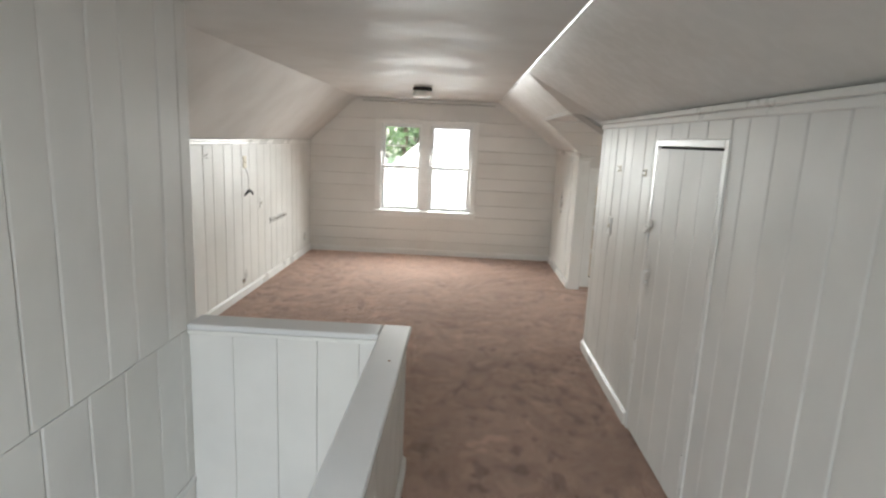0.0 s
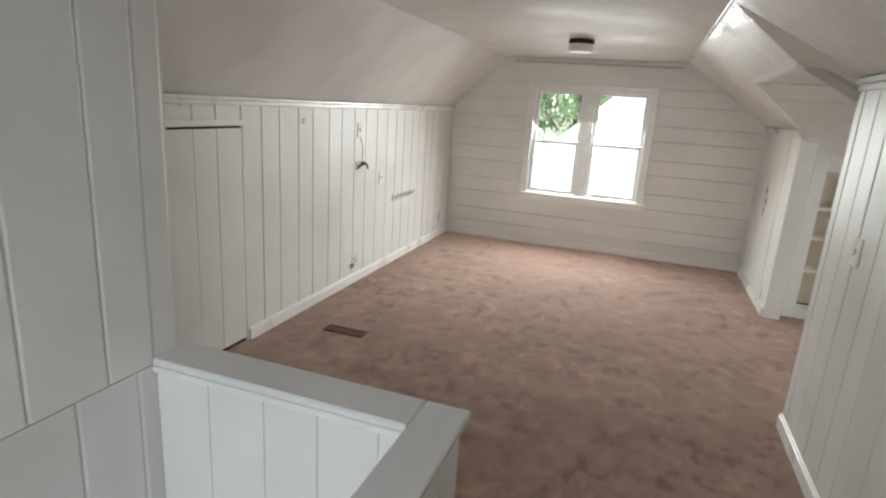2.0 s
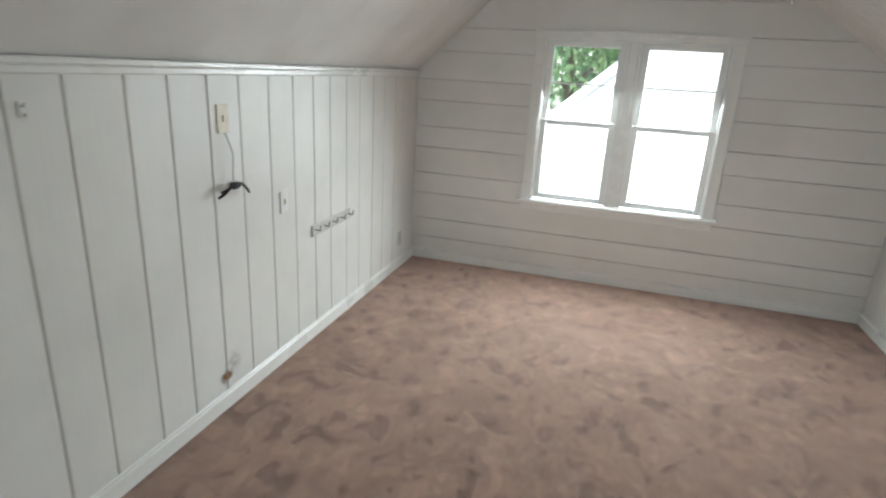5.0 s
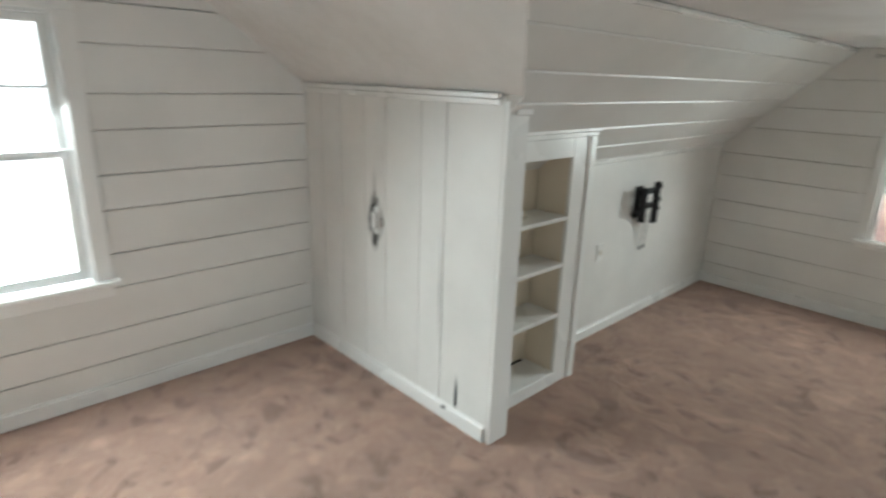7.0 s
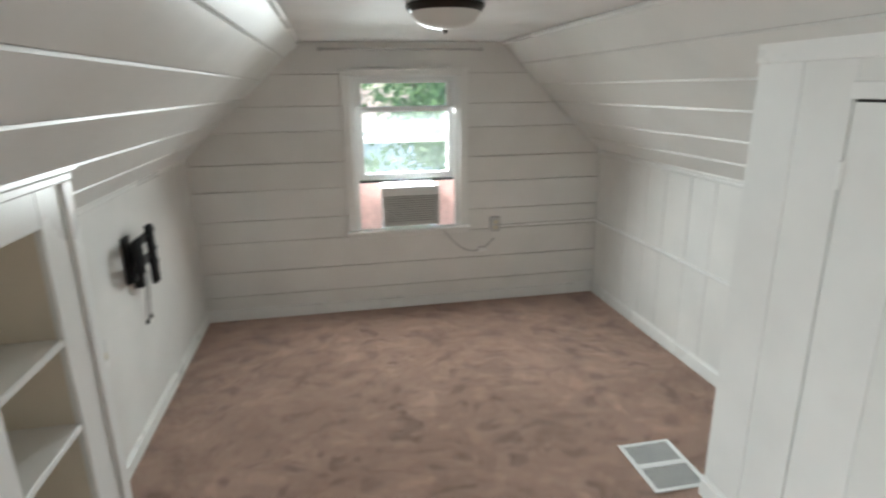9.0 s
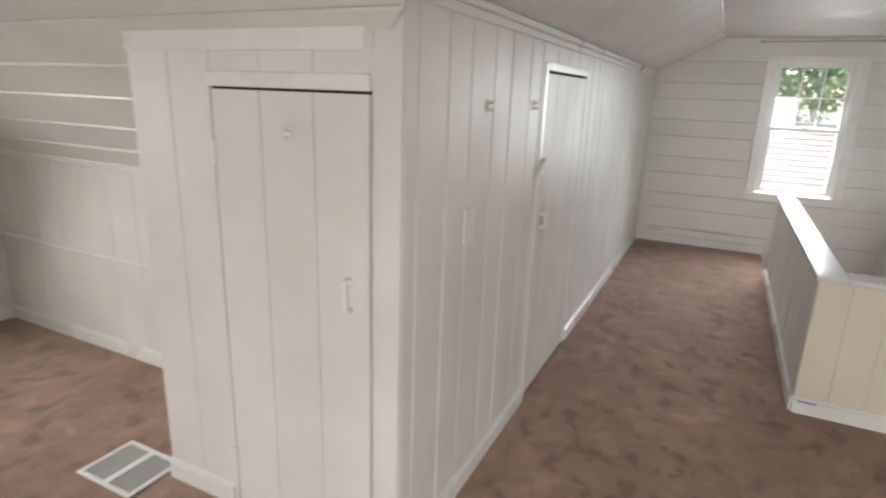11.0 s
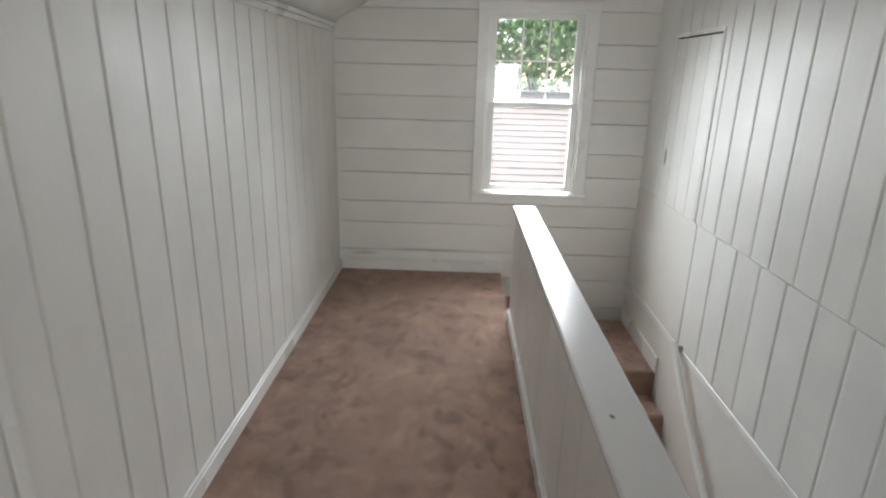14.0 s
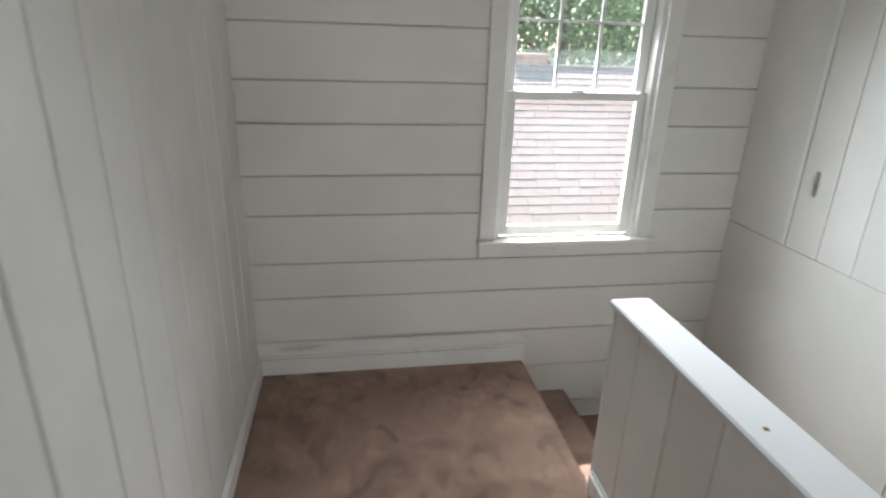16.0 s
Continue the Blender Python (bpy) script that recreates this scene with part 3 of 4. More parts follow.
def fbox(face, u0, u1, v0, v1, d0, d1):
    """Box limits in the world of a box given on an upright face."""
    a, b = face.at(u0, v0, d0), face.at(u1, v1, d1)
    return (min(a.x, b.x), max(a.x, b.x), min(a.y, b.y), max(a.y, b.y), min(a.z, b.z), max(a.z, b.z))


# ---- baseboards and mouldings ----
base = holder("baseboard", "white painted wooden baseboards along carpet", "baseboard", kind="structure")


def skirt(face, u0, u1, h=0.098, d=T, z=0.0):
    boxes("baseboard_run", [fbox(face, u0, u1, z, z + h, d, d + 0.017), fbox(face, u0, u1, z + h, z + h + 0.013, d, d + 0.009)], M_TRIM, base, 0.004)


skirt(north, XW + T, XB - T)
skirt(south, HX1 - 0.03, XCL - T, 0.105)
boxes("baseboard_run", [fbox(south, HX1 - 0.03, XCL - T, 0.125, 0.185, T, T + 0.006)], M_TRIM, base, 0.002)
skirt(east, YWS + T, YWN)
skirt(west, 4.70, YN - T)
skirt(west, YR, 3.86, 0.06)
skirt(closet, YS + T, CDOOR[0] - 0.045)
skirt(closet, CDOOR[1] + 0.05, YCL + T)
skirt(closet_n, SDOOR[1] + 0.02, XCL2)
skirt(wing_s, XCL2, XEW - T)
skirt(wing_n, 3.22, XEW - T, 0.085, 0.0)
skirt(block, YB + 0.012, YN - T)
skirt(hn, XST, HX1 - 0.03 + T)
skirt(he, HY0 + 0.03, HY1 - 0.05 + T)

crown = holder("trim", "white painted mouldings where walls meet slopes", "moulding", kind="structure")


def crown_run(face, u0, u1, v, d=T, h=0.05):
    """A stepped, rounded moulding under a slope."""
    boxes("moulding", [fbox(face, u0, u1, v - h, v - h * 0.45, d, d + 0.012), fbox(face, u0, u1, v - h * 0.45, v, d, d + 0.026)], M_TRIM, crown, 0.005)


crown_run(west, YR, YN - T, ZK + 0.005)
crown_run(block, YB + 0.02, YN - T, ZK + 0.01)
crown_run(closet, YS + T, YCL + 0.01, 1.868, T, 0.06)
crown_run(wing_n, 3.22, XEW - T, ZWKN + 0.02, 0.0, 0.045)
crown_run(wing_s, XCL2, XEW - T, ZWK + 0.02, T, 0.04)
# board that edges the wing ceiling where it cuts the corridor slope
boxes("moulding", [(x_c - 0.03, x_c + 0.012, YCS - 0.01, YCN + 0.01, ZWC - 0.012, ZWC + 0.035)], M_TRIM, crown, 0.004)
# strips along the ceiling's angle
boxes("moulding", [(XCE - 0.004, XCE + 0.014, YS + T, YN - T, ZC - 0.014, ZC - 0.002)], M_TRIM, crown, 0.006)
boxes("moulding", [(x_c + 0.1, XEW - T, YCS - 0.02, YCS + 0.012, ZWC - 0.022, ZWC - 0.002)], M_TRIM, crown, 0.005)
boxes("moulding", [(x_c + 0.1, XEW - T, YCN - 0.012, YCN + 0.02, ZWC - 0.022, ZWC - 0.002)], M_TRIM, crown, 0.005)
# closet front: head boards, corner post and small cap
boxes("closet_trim", [fbox(closet_n, SDOOR[0] - 0.005, SDOOR[1] + 0.01, SDOOR[3] + 0.004, SDOOR[3] + 0.05, T, T + 0.008),
                      fbox(closet_n, XCL + 0.10, XCL2, 1.68, 1.755, T, T + 0.010),
                      fbox(closet_n, XCL + 0.09, XCL2, 1.755, 1.78, T, T + 0.022)], M_TRIM, crown, 0.003)
boxes("post_cap", [fbox(closet_n, XCL + 0.0, XCL + 0.095, 1.81, 1.845, T, T + 0.025)], M_TRIM, crown, 0.006)
boxes("post_cap", [(XB + 0.02, XB + 0.122, YB - 0.034, YB - 0.021, ZK - 0.075, ZK - 0.045)], M_TRIM, crown, 0.006)
boxes("post", [(XB - T - 0.003, XB + 0.112, YB - 0.02, YB - 0.001, 0.0, ZK - 0.02)], M_TRIM, crown, 0.003)
# board that covers the end of the stair wall
boxes("corner_board", [(XST - 0.10, XST - 0.006, YR + 0.002, YR + 0.026, 0.0, ZC - 0.004)], M_TRIM, crown, 0.003)
# moulding at floor level on the stair wall and the joint at ledge height
boxes("moulding", [fbox(stair, YS + T, 3.11, -0.042, 0.0, T, T + 0.008)], M_TRIM, crown, 0.004)
boxes("moulding", [fbox(stair, YS + T, 0.55, -0.36, -0.24, T, T + 0.012)], M_TRIM, crown, 0.003)


# ---- windows ----
def window(name, label, face, hole, columns, casing, sill, apron=0.05, raised=None, upper_bars=(), grid=(0, 0)):
    """A sash window: casing, stool, lining, and for each column an upper and a lower sash."""
    u0, u1, v0, v1 = hole
    w = holder(name, label, "window", kind="structure")
    ca, ct = casing
    boxes("casing", [fbox(face, u0 - ca, u0 + 0.006, v0, v1 + ct, T * 0.5, 0.030), fbox(face, u1 - 0.006, u1 + ca, v0, v1 + ct, T * 0.5, 0.030),
                     fbox(face, u0 - ca, u1 + ca, v1 - 0.006, v1 + ct, T * 0.5, 0.034), fbox(face, u0 - ca - 0.008, u1 + ca + 0.008, v1 + ct - 0.012, v1 + ct + 0.006, T * 0.5, 0.042)], M_TRIM, w, 0.003)
    boxes("sill", [fbox(face, u0 - ca - sill, u1 + ca + sill, v0 - 0.026, v0 + 0.002, -0.12, 0.062)], M_TRIM, w, 0.005)
    boxes("apron", [fbox(face, u0 - ca, u1 + ca, v0 - 0.026 - apron, v0 - 0.026, T * 0.5, 0.026)], M_TRIM, w, 0.003)
    boxes("lining", [fbox(face, u0, columns[0][0] - 0.001, v0, v1, -0.14, 0.006), fbox(face, columns[-1][1] + 0.001, u1, v0, v1, -0.14, 0.006), fbox(face, u0 + 0.02, u1 - 0.02, v1 - 0.02, v1, -0.14, 0.006)], M_VINYL, w, 0.002)
    for k, (a, b) in enumerate(columns):
        mid = (v0 + v1) / 2 if raised is None else raised[1]
        low = v0 + 0.01 if raised is None else raised[0]
        s = 0.045

        def sash(p0, p1, d0, d1):
            boxes("sash", [fbox(face, a, a + s, p0, p1, d0, d1), fbox(face, b - s, b, p0, p1, d0, d1), fbox(face, a + s, b - s, p0, p0 + s, d0, d1), fbox(face, a + s, b - s, p1 - s * 0.8, p1, d0, d1)], M_VINYL, w, 0.003)
            g = boxes("pane", [fbox(face, a + s - 0.003, b - s + 0.003, p0 + s - 0.003, p1 - s * 0.8 + 0.003, (d0 + d1) / 2 - 0.002, (d0 + d1) / 2 + 0.002)], M_GLASS, w, 0)
            g.visible_shadow = False
        sash(mid - 0.02, v1 - 0.02, -0.085, -0.055)
        top = mid + 0.02 if raised is None else raised[2]
        sash(low, top, -0.05, -0.02)
        bars = []
        nx, nyb = grid
        for i in range(nx):
            x = a + s + (b - a - 2 * s) * (i + 1) / (nx + 1)
            bars.append(fbox(face, x - 0.006, x + 0.006, mid, v1 - 0.05, -0.078, -0.062))
        for i in range(nyb):
            z = mid + 0.02 + (v1 - 0.05 - mid - 0.02) * (i + 1) / (nyb + 1)
            bars.append(fbox(face, a + s, b - s, z - 0.006, z + 0.006, -0.076, -0.064))
        if bars:
            boxes("muntin", bars, M_VINYL, w, 0.001)
        if raised is None:
            boxes("sash_lock", [fbox(face, (a + b) / 2 - 0.03, (a + b) / 2 + 0.03, mid + 0.018, mid + 0.032, -0.05, -0.025)], M_VINYL, w, 0.003)
    for a, b in zip(columns[:-1], columns[1:]):
        boxes("mullion", [fbox(face, a[1], b[0], v0, v1, -0.12, 0.018), fbox(face, a[1] + 0.03, b[0] - 0.03, v0, v1, 0.018, 0.03)], M_TRIM, w, 0.003)
    return w


window("window_1", "white double sash window with blown-out daylight", north, NWIN, [(-0.06, 0.50), (0.62, 1.20)], (0.072, 0.045), 0.03, 0.06, grid=(0, 1))
window("window_2", "white sash window with grilles in upper sash", south, SWIN, [(0.36, 1.02)], (0.072, 0.045), 0.01, 0.06, grid=(2, 1))
window("window_3", "white raised sash window holding an air conditioner", east, EWIN, [(5.615, 6.305)], (0.055, 0.035), 0.012, 0.03, raised=(0.992, 1.27, 1.50))

# ---- doors ----


def plank_door(name, label, face, hole, joints, frame_w, extra):
    """A flush door of upright planks with a narrow dark gap about it."""
    u0, u1, v0, v1 = hole
    d = holder(name, label, "door", kind="structure")
    slab("gap", face, rect(u0 - 0.002, u1 + 0.002, v0 if v0 > 0.1 else v0 - 0.012, v1 + 0.008), [], 0.0005, 0.002, M_DARK, d)
    boards(d, face, rect(u0 + 0.001, u1 - 0.001, v0 + (0.0 if v0 > 0.1 else 0.042), v1 - 0.004), [], joints, "v", M_BOARD, thick=0.016, gap=0.0008, chamfer=0.0025)
    if frame_w:
        boxes("casing", [fbox(face, u0 - frame_w, u0 - 0.006, 0, v1 + frame_w, 0.001, 0.018), fbox(face, u1 + 0.006, u1 + frame_w, 0, v1 + frame_w, 0.001, 0.018),
                         fbox(face, u0 - 0.006, u1 + 0.006, v1 + 0.008, v1 + frame_w, 0.001, 0.018)], M_TRIM, d, 0.003)
    for v in extra:
        boxes("hinge", [fbox(face, *v, 0.012, 0.022)], M_TRIM, d, 0.002)
    return d


kd = plank_door("door_1", "low white plank closet door in knee wall", west, KDOOR, [3.905, 4.08, 4.283, 4.462, 4.676], 0.0, [(4.672, 4.69, 1.10, 1.16), (4.672, 4.69, 0.2, 0.26)])
boxes("casing", [fbox(west, 3.868, 4.70, 1.427, 1.463, T * 0.2, 0.02), fbox(west, 3.868, 3.897, 0, 1.427, T * 0.2, 0.02), fbox(west, 4.684, 4.70, 0, 1.427, T * 0.2, 0.014)], M_TRIM, kd, 0.003)
cd = plank_door("door_2", "white plank closet door with small pull", closet, CDOOR, [3.0, 3.19, 3.40, 3.60, 3.776], 0.045, [(2.985, 3.003, 1.44, 1.51), (2.985, 3.003, 0.25, 0.32)])
sd = plank_door("door_3", "low white plank door in closet end", closet_n, SDOOR, [2.245, 2.44, 2.64, 2.84], 0.0, [(2.835, 2.855, 1.33, 1.41), (2.835, 2.855, 0.2, 0.28)])
pd = plank_door("door_4", "white access door high beside the stairs", stair, PDOOR, [0.087, 0.26, 0.43, 0.6, 0.741], 0.0, [])
boxes("casing", [fbox(stair, PDOOR[0] - 0.03, PDOOR[1] + 0.03, PDOOR[3] + 0.006, PDOOR[3] + 0.03, 0.001, 0.02), fbox(stair, PDOOR[1] + 0.005, PDOOR[1] + 0.03, 0.757, PDOOR[3] + 0.006, 0.001, 0.018), fbox(stair, PDOOR[0] - 0.03, PDOOR[0] - 0.005, 0.757, PDOOR[3] + 0.006, 0.001, 0.018)], M_TRIM, pd, 0.003)
boxes("finger_pull", [fbox(stair, 0.155, 0.175, 1.0, 1.10, 0.0165, 0.021)], M_STEEL, pd, 0.002)


def turn_latch(name, face, u, v, angle, label):
    """A wooden turn-button latch on a screw."""
    w = holder(name, label, "latch")
    b = boxes("button", [(-0.022, 0.022, -0.055, 0.055, 0, 0.016)], M_TRIM, w, 0.005)
    rot = Matrix((face.u, face.v, face.n)).transposed().to_4x4()
    m = Matrix.Translation(face.at(u, v, 0.017)) @ rot @ Matrix.Rotation(radians(angle), 4, "Z")
    w.matrix_basis = m
    lathe("screw", [(0.0, 0.019), (0.005, 0.018), (0.006, 0.016)], M_STEEL, w, steps=12)
    return w


turn_latch("turn_latch", west, 3.90, 1.02, 35, "white painted wooden turn latch on closet door")
turn_latch("turn_latch", closet, 3.785, 1.25, 60, "white painted turn latch beside corridor door")


def pull(name, face, u, v, label, h=0.10):
    w = holder(name, label, "door pull")
    boxes("grip", [fbox(face, u - 0.008, u + 0.008, v - h / 2, v + h / 2, 0.036, 0.048)], M_TRIM, w, 0.004)
    for e in (v - h / 2, v + h / 2 - 0.016):
        boxes("foot", [fbox(face, u - 0.008, u + 0.008, e, e + 0.016, 0.014, 0.037)], M_TRIM, w, 0.003)
    return w


pull("door_pull", west, 3.955, 0.86, "white painted pull on knee wall door", 0.09)
pull("door_pull", closet, 3.72, 0.98, "white painted pull on corridor closet door", 0.08)
pull("door_pull", closet_n, 2.32, 0.985, "white painted pull on closet end door", 0.11)

# ---- bookcase beside the post ----
bc = holder("bookcase", "built-in white painted bookcase with three shelves", "bookcase", (0, 0, 0))
F = 7.205
XB0, XB1 = XB + 0.112, 3.245
U0, U1 = 2.645, 3.06
boxes("frame", [(XB0, U0, F, F + 0.02, 0, 1.415), (U1, XB1 - 0.03, F, F + 0.02, 0, 1.415), (U0, U1, F, F + 0.02, 1.292, 1.415), (XB1 - 0.055, XB1, F - 0.012, F + 0.02, 0, 1.388)], M_TRIM, bc, 0.003)
boxes("crown", [(XB0, XB1 + 0.015, F - 0.03, F + 0.02, 1.413, 1.437), (XB0, XB1 + 0.005, F - 0.015, F + 0.02, 1.388, 1.413)], M_TRIM, bc, 0.005)
# tan interior; the cream also carries part of the shade behind the shelves
boxes("body", [(U0 - 0.03, U0 - 0.005, F + 0.02, F + 0.21, 0.02, 1.33), (U1 + 0.005, U1 + 0.03, F + 0.02, F + 0.21, 0.02, 1.33), (U0 - 0.03, U1 + 0.03, F + 0.21, F + 0.235, 0.02, 1.33), (U0 - 0.005, U1 + 0.005, F + 0.02, F + 0.21, 1.305, 1.33)], M_CREAM, bc, 0.002)
for z in (0.992, 0.738, 0.452):
    boxes("shelf", [(U0 - 0.005, U1 + 0.005, F + 0.004, F + 0.21, z - 0.022, z)], M_TRIM, bc, 0.003)
boxes("plinth", [(U0 - 0.005, U1 + 0.008, F - 0.004, F + 0.21, 0.0, 0.10)], M_TRIM, bc, 0.003)
boxes("crack", [(U0 + 0.03, U1 - 0.03, F + 0.195, F + 0.209, 0.1005, 0.108)], M_DARK, bc, 0.001)
side = slab("wall_block_side", Face((XB1, 0, 0), (0, 1, 0), (0, 0, 1), (1, 0, 0)), [(F + 0.02, 0), (YWN, 0), (YWN, ZWKN), (F + 0.02, 1.385)], [], -0.03, -0.005, M_PLAIN)
structure(side, "white painted side of the built-in bookcase", "wall")

# ---- stair handrail ----
hr = holder("handrail", "white painted stair handrail fixed to wall", "handrail")
tube("rail", [(XST + 0.06, 0.86, 0.03), (XST + 0.06, 1.10, -0.20), (XST + 0.06, 2.4, -1.20)], 0.02, M_TRIM, hr)
for y, z in ((0.87, -0.02), (2.0, -0.93)):
    boxes("bracket", [(XST + T, XST + 0.06, y, y + 0.02, z, z + 0.04)], M_STEEL, hr, 0.003)


# ---- lamps (unlit) ----
def drum_lamp(x, y):
    w = holder("ceiling_lamp", "small drum ceiling lamp with dark base", "lamp", (x, y, ZC))
    lathe("base", [(0.0, -0.001), (0.098, -0.001), (0.104, -0.008), (0.104, -0.034), (0.095, -0.038), (0.0, -0.038)], M_BRONZE, w)
    lathe("shade", [(0.092, -0.036), (0.098, -0.042), (0.100, -0.085), (0.094, -0.098), (0.07, -0.103), (0.0, -0.104)], M_FROST, w)
    tube("pull_cord", [(0.03, -0.05, -0.10), (0.032, -0.05, -0.22)], 0.0015, M_TRIM, w)
    return w


drum_lamp(0.62, 6.80)


def bowl_lamp(x, y):
    w = holder("bowl_lamp", "bronze flush ceiling lamp with frosted bowl", "lamp", (x, y, ZWC))
    lathe("base", [(0.0, -0.001), (0.135, -0.001), (0.148, -0.008), (0.146, -0.02), (0.135, -0.032), (0.0, -0.032)], M_BRONZE, w, steps=48)
    lathe("shade", [(0.128, -0.026), (0.126, -0.042), (0.110, -0.066), (0.080, -0.084), (0.04, -0.094), (0.0, -0.096)], M_FROST, w, steps=48)
    lathe("finial", [(0.0, -0.094), (0.010, -0.096), (0.011, -0.100), (0.005, -0.103), (0.006, -0.107), (0.0, -0.111)], M_BRONZE, w, steps=16)
    return w


bowl_lamp(3.74, 6.03)


# ---- curtain rods ----
def rod(p0, p1, d, mat, label, r=0.008):
    w = holder("curtain_rod", label, "curtain rod")
    p0, p1, d = Vector(p0), Vector(p1), Vector(d)
    tube("rod", [p0 + d, p1 + d], r, mat, w)
    for p in (p0, p1):
        tube("bracket", [p, p + d * 0.6, p + d], 0.006, mat, w)
        q = p + d + (p - (p0 + p1) / 2).normalized() * 0.018
        f = lathe("finial", [(0.0, -0.016), (0.010, -0.012), (0.016, 0.0), (0.010, 0.012), (0.0, 0.016)], mat, w, Matrix.Translation(q), 14)
    return w


rod((-0.30, YN - T, 2.16), (1.46, YN - T, 2.15), (0, -0.05, 0), M_GREYP, "long grey curtain rod above double window", 0.012)
rod((XEW - T, 6.50, 1.872), (XEW - T, 5.455, 1.87), (-0.06, 0, 0), M_GREYP, "grey curtain rod above wing window")
rod((0.23, YS + T, 2.165), (1.17, YS + T, 2.165), (0, 0.05, 0), M_STEEL, "steel curtain rod above stair window", 0.007)

# ---- air conditioner ----
ac = holder("air_conditioner", "white window air conditioner with dark louvres", "air conditioner", (XEW, 5.95, 0.640))
boxes("body", [(-0.075, 0.30, -0.20, 0.20, 0.035, 0.30)], M_VINYL, ac, 0.008)
boxes("top_panel", [(-0.09, -0.06, -0.205, 0.205, 0.245, 0.312)], M_VINYL, ac, 0.006)
boxes("bezel", [(-0.092, -0.07, -0.205, -0.180, 0.03, 0.247), (-0.092, -0.07, 0.180, 0.205, 0.03, 0.247), (-0.092, -0.07, -0.180, 0.180, 0.03, 0.05)], M_GREYP, ac, 0.004)
boxes("recess", [(-0.078, -0.0755, -0.18, 0.18, 0.05, 0.245)], M_DARK, ac, 0)
for k in range(12):
    boxes("louvre", [(-0.09, -0.078, -0.18, 0.18, 0.0515 + k * 0.0162, 0.0625 + k * 0.0162)], M_GREYP, ac, 0.0015)
foam = holder("foam_filler", "pink translucent filler boards beside air conditioner", "filler board", (XEW, 5.95, 0.634))
boxes("board", [(0.02, 0.035, -0.334, -0.202, 0.0, 0.345)], M_PINK, foam, 0.002)
boxes("board", [(0.02, 0.035, 0.202, 0.354, 0.0, 0.345)], M_PINK, foam, 0.002)
strip = boxes("weather_strip", [(XEW + 0.005, XEW + 0.02, 5.616, 6.304, 0.974, 0.991)], M_BLACK, None, 0.003)
tagged(strip, "black rubber weather strip under raised sash", "weather strip")
box1 = holder("outlet_box", "grey surface outlet box on board wall", "outlet", (XEW - T, 5.315, 0.63))
boxes("box", [(-0.045, 0.0, -0.035, 0.035, -0.055, 0.055)], M_GREYP, box1, 0.004)
boxes("socket", [(-0.048, -0.045, -0.015, 0.015, -0.035, -0.008), (-0.048, -0.045, -0.015, 0.015, 0.008, 0.035)], M_IVORY, box1, 0.001)
cond = holder("conduit", "white painted surface wiring conduit along walls", "conduit")
tube("pipe", [(XEW - T - 0.012, 5.28, 0.612), (XEW - T - 0.012, 4.525, 0.615), (XEW - 0.04, YWS + 0.025, 0.615), (3.2, YWS + 0.025, 0.615)], 0.011, M_TRIM, cond)
cordset = holder("power_cord", "white power cord hanging from air conditioner", "cord")
cord = []
for k in range(15):
    q = k / 14
    cord.append((XEW - 0.03 - 0.012 * math.sin(q * math.pi), 5.72 - 0.40 * q, 0.635 - 0.19 * math.sin(q * math.pi * 0.86) ** 0.8 - 0.02 * q))
tube("cord", cord, 0.0055, M_GREYP, cordset)
boxes("plug_block", [(XEW - 0.05, XEW - T, 5.38, 5.445, 0.425, 0.458)], M_VINYL, cordset, 0.006)

# ---- television bracket ----
tv = holder("tv_bracket", "black metal television wall bracket with hanging straps", "tv bracket", (4.22, YWN, 0.89))
boxes("wall_plate", [(-0.05, 0.04, -0.012, -0.002, -0.12, 0.10)], M_BLACK, tv, 0.003)
boxes("arm", [(0.0, 0.035, -0.055, -0.012, -0.15, 0.05)], M_BLACK, tv, 0.004)
boxes("arm", [(-0.085, -0.03, -0.05, -0.012, -0.10, -0.07)], M_BLACK, tv, 0.004)
for z, x0, x1 in ((0.055, -0.105, 0.13), (-0.045, -0.09, 0.14)):
    boxes("cross_bar", [(x0, x1, -0.07, -0.05, z - 0.004, z + 0.034), (x0, x1, -0.082, -0.07, z + 0.024, z + 0.034)], M_BLACK, tv, 0.003)
for x, z0, z1 in ((-0.11, -0.06, 0.105), (0.07, -0.155, 0.13)):
    boxes("hanger", [(x, x + 0.022, -0.095, -0.07, z0, z1), (x + 0.04, x + 0.056, -0.095, -0.07, z0, z1), (x, x + 0.056, -0.078, -0.07, z0, z1)], M_BLACK, tv, 0.004)
for z in (-0.06, 0.005, 0.095):
    lathe("knob", [(0.0, 0.0), (0.017, 0.0), (0.019, 0.008), (0.017, 0.026), (0.0, 0.028)], M_BLACK, tv, Matrix.Translation((0.128, -0.075, z)) @ pose(0, 0, 0, 0, 90, 0), 14)
for x0, x1, z in ((0.06, 0.075, -0.335), (0.11, 0.135, -0.33)):
    tube("strap", [(x0, -0.05, -0.10), (x0 + 0.005, -0.035, -0.2), (x1, -0.02, z)], 0.005, M_GREYP, tv)
    boxes("strap_tip", [(x1 - 0.008, x1 + 0.008, -0.026, -0.014, z - 0.025, z)], M_BLACK, tv, 0.003)


# ---- plates, registers, hooks ----
def wall_plate(face, u, v, d, mat, label, w=0.07, h=0.115, slots=True):
    o = holder("wall_plate", label, "wall plate")
    boxes("plate", [fbox(face, u - w / 2, u + w / 2, v - h / 2, v + h / 2, d, d + 0.007)], mat, o, 0.002)
    if slots:
        boxes("toggle", [fbox(face, u - 0.006, u + 0.006, v - 0.014, v + 0.014, d + 0.007, d + 0.014)], M_IVORY, o, 0.002)
    return o


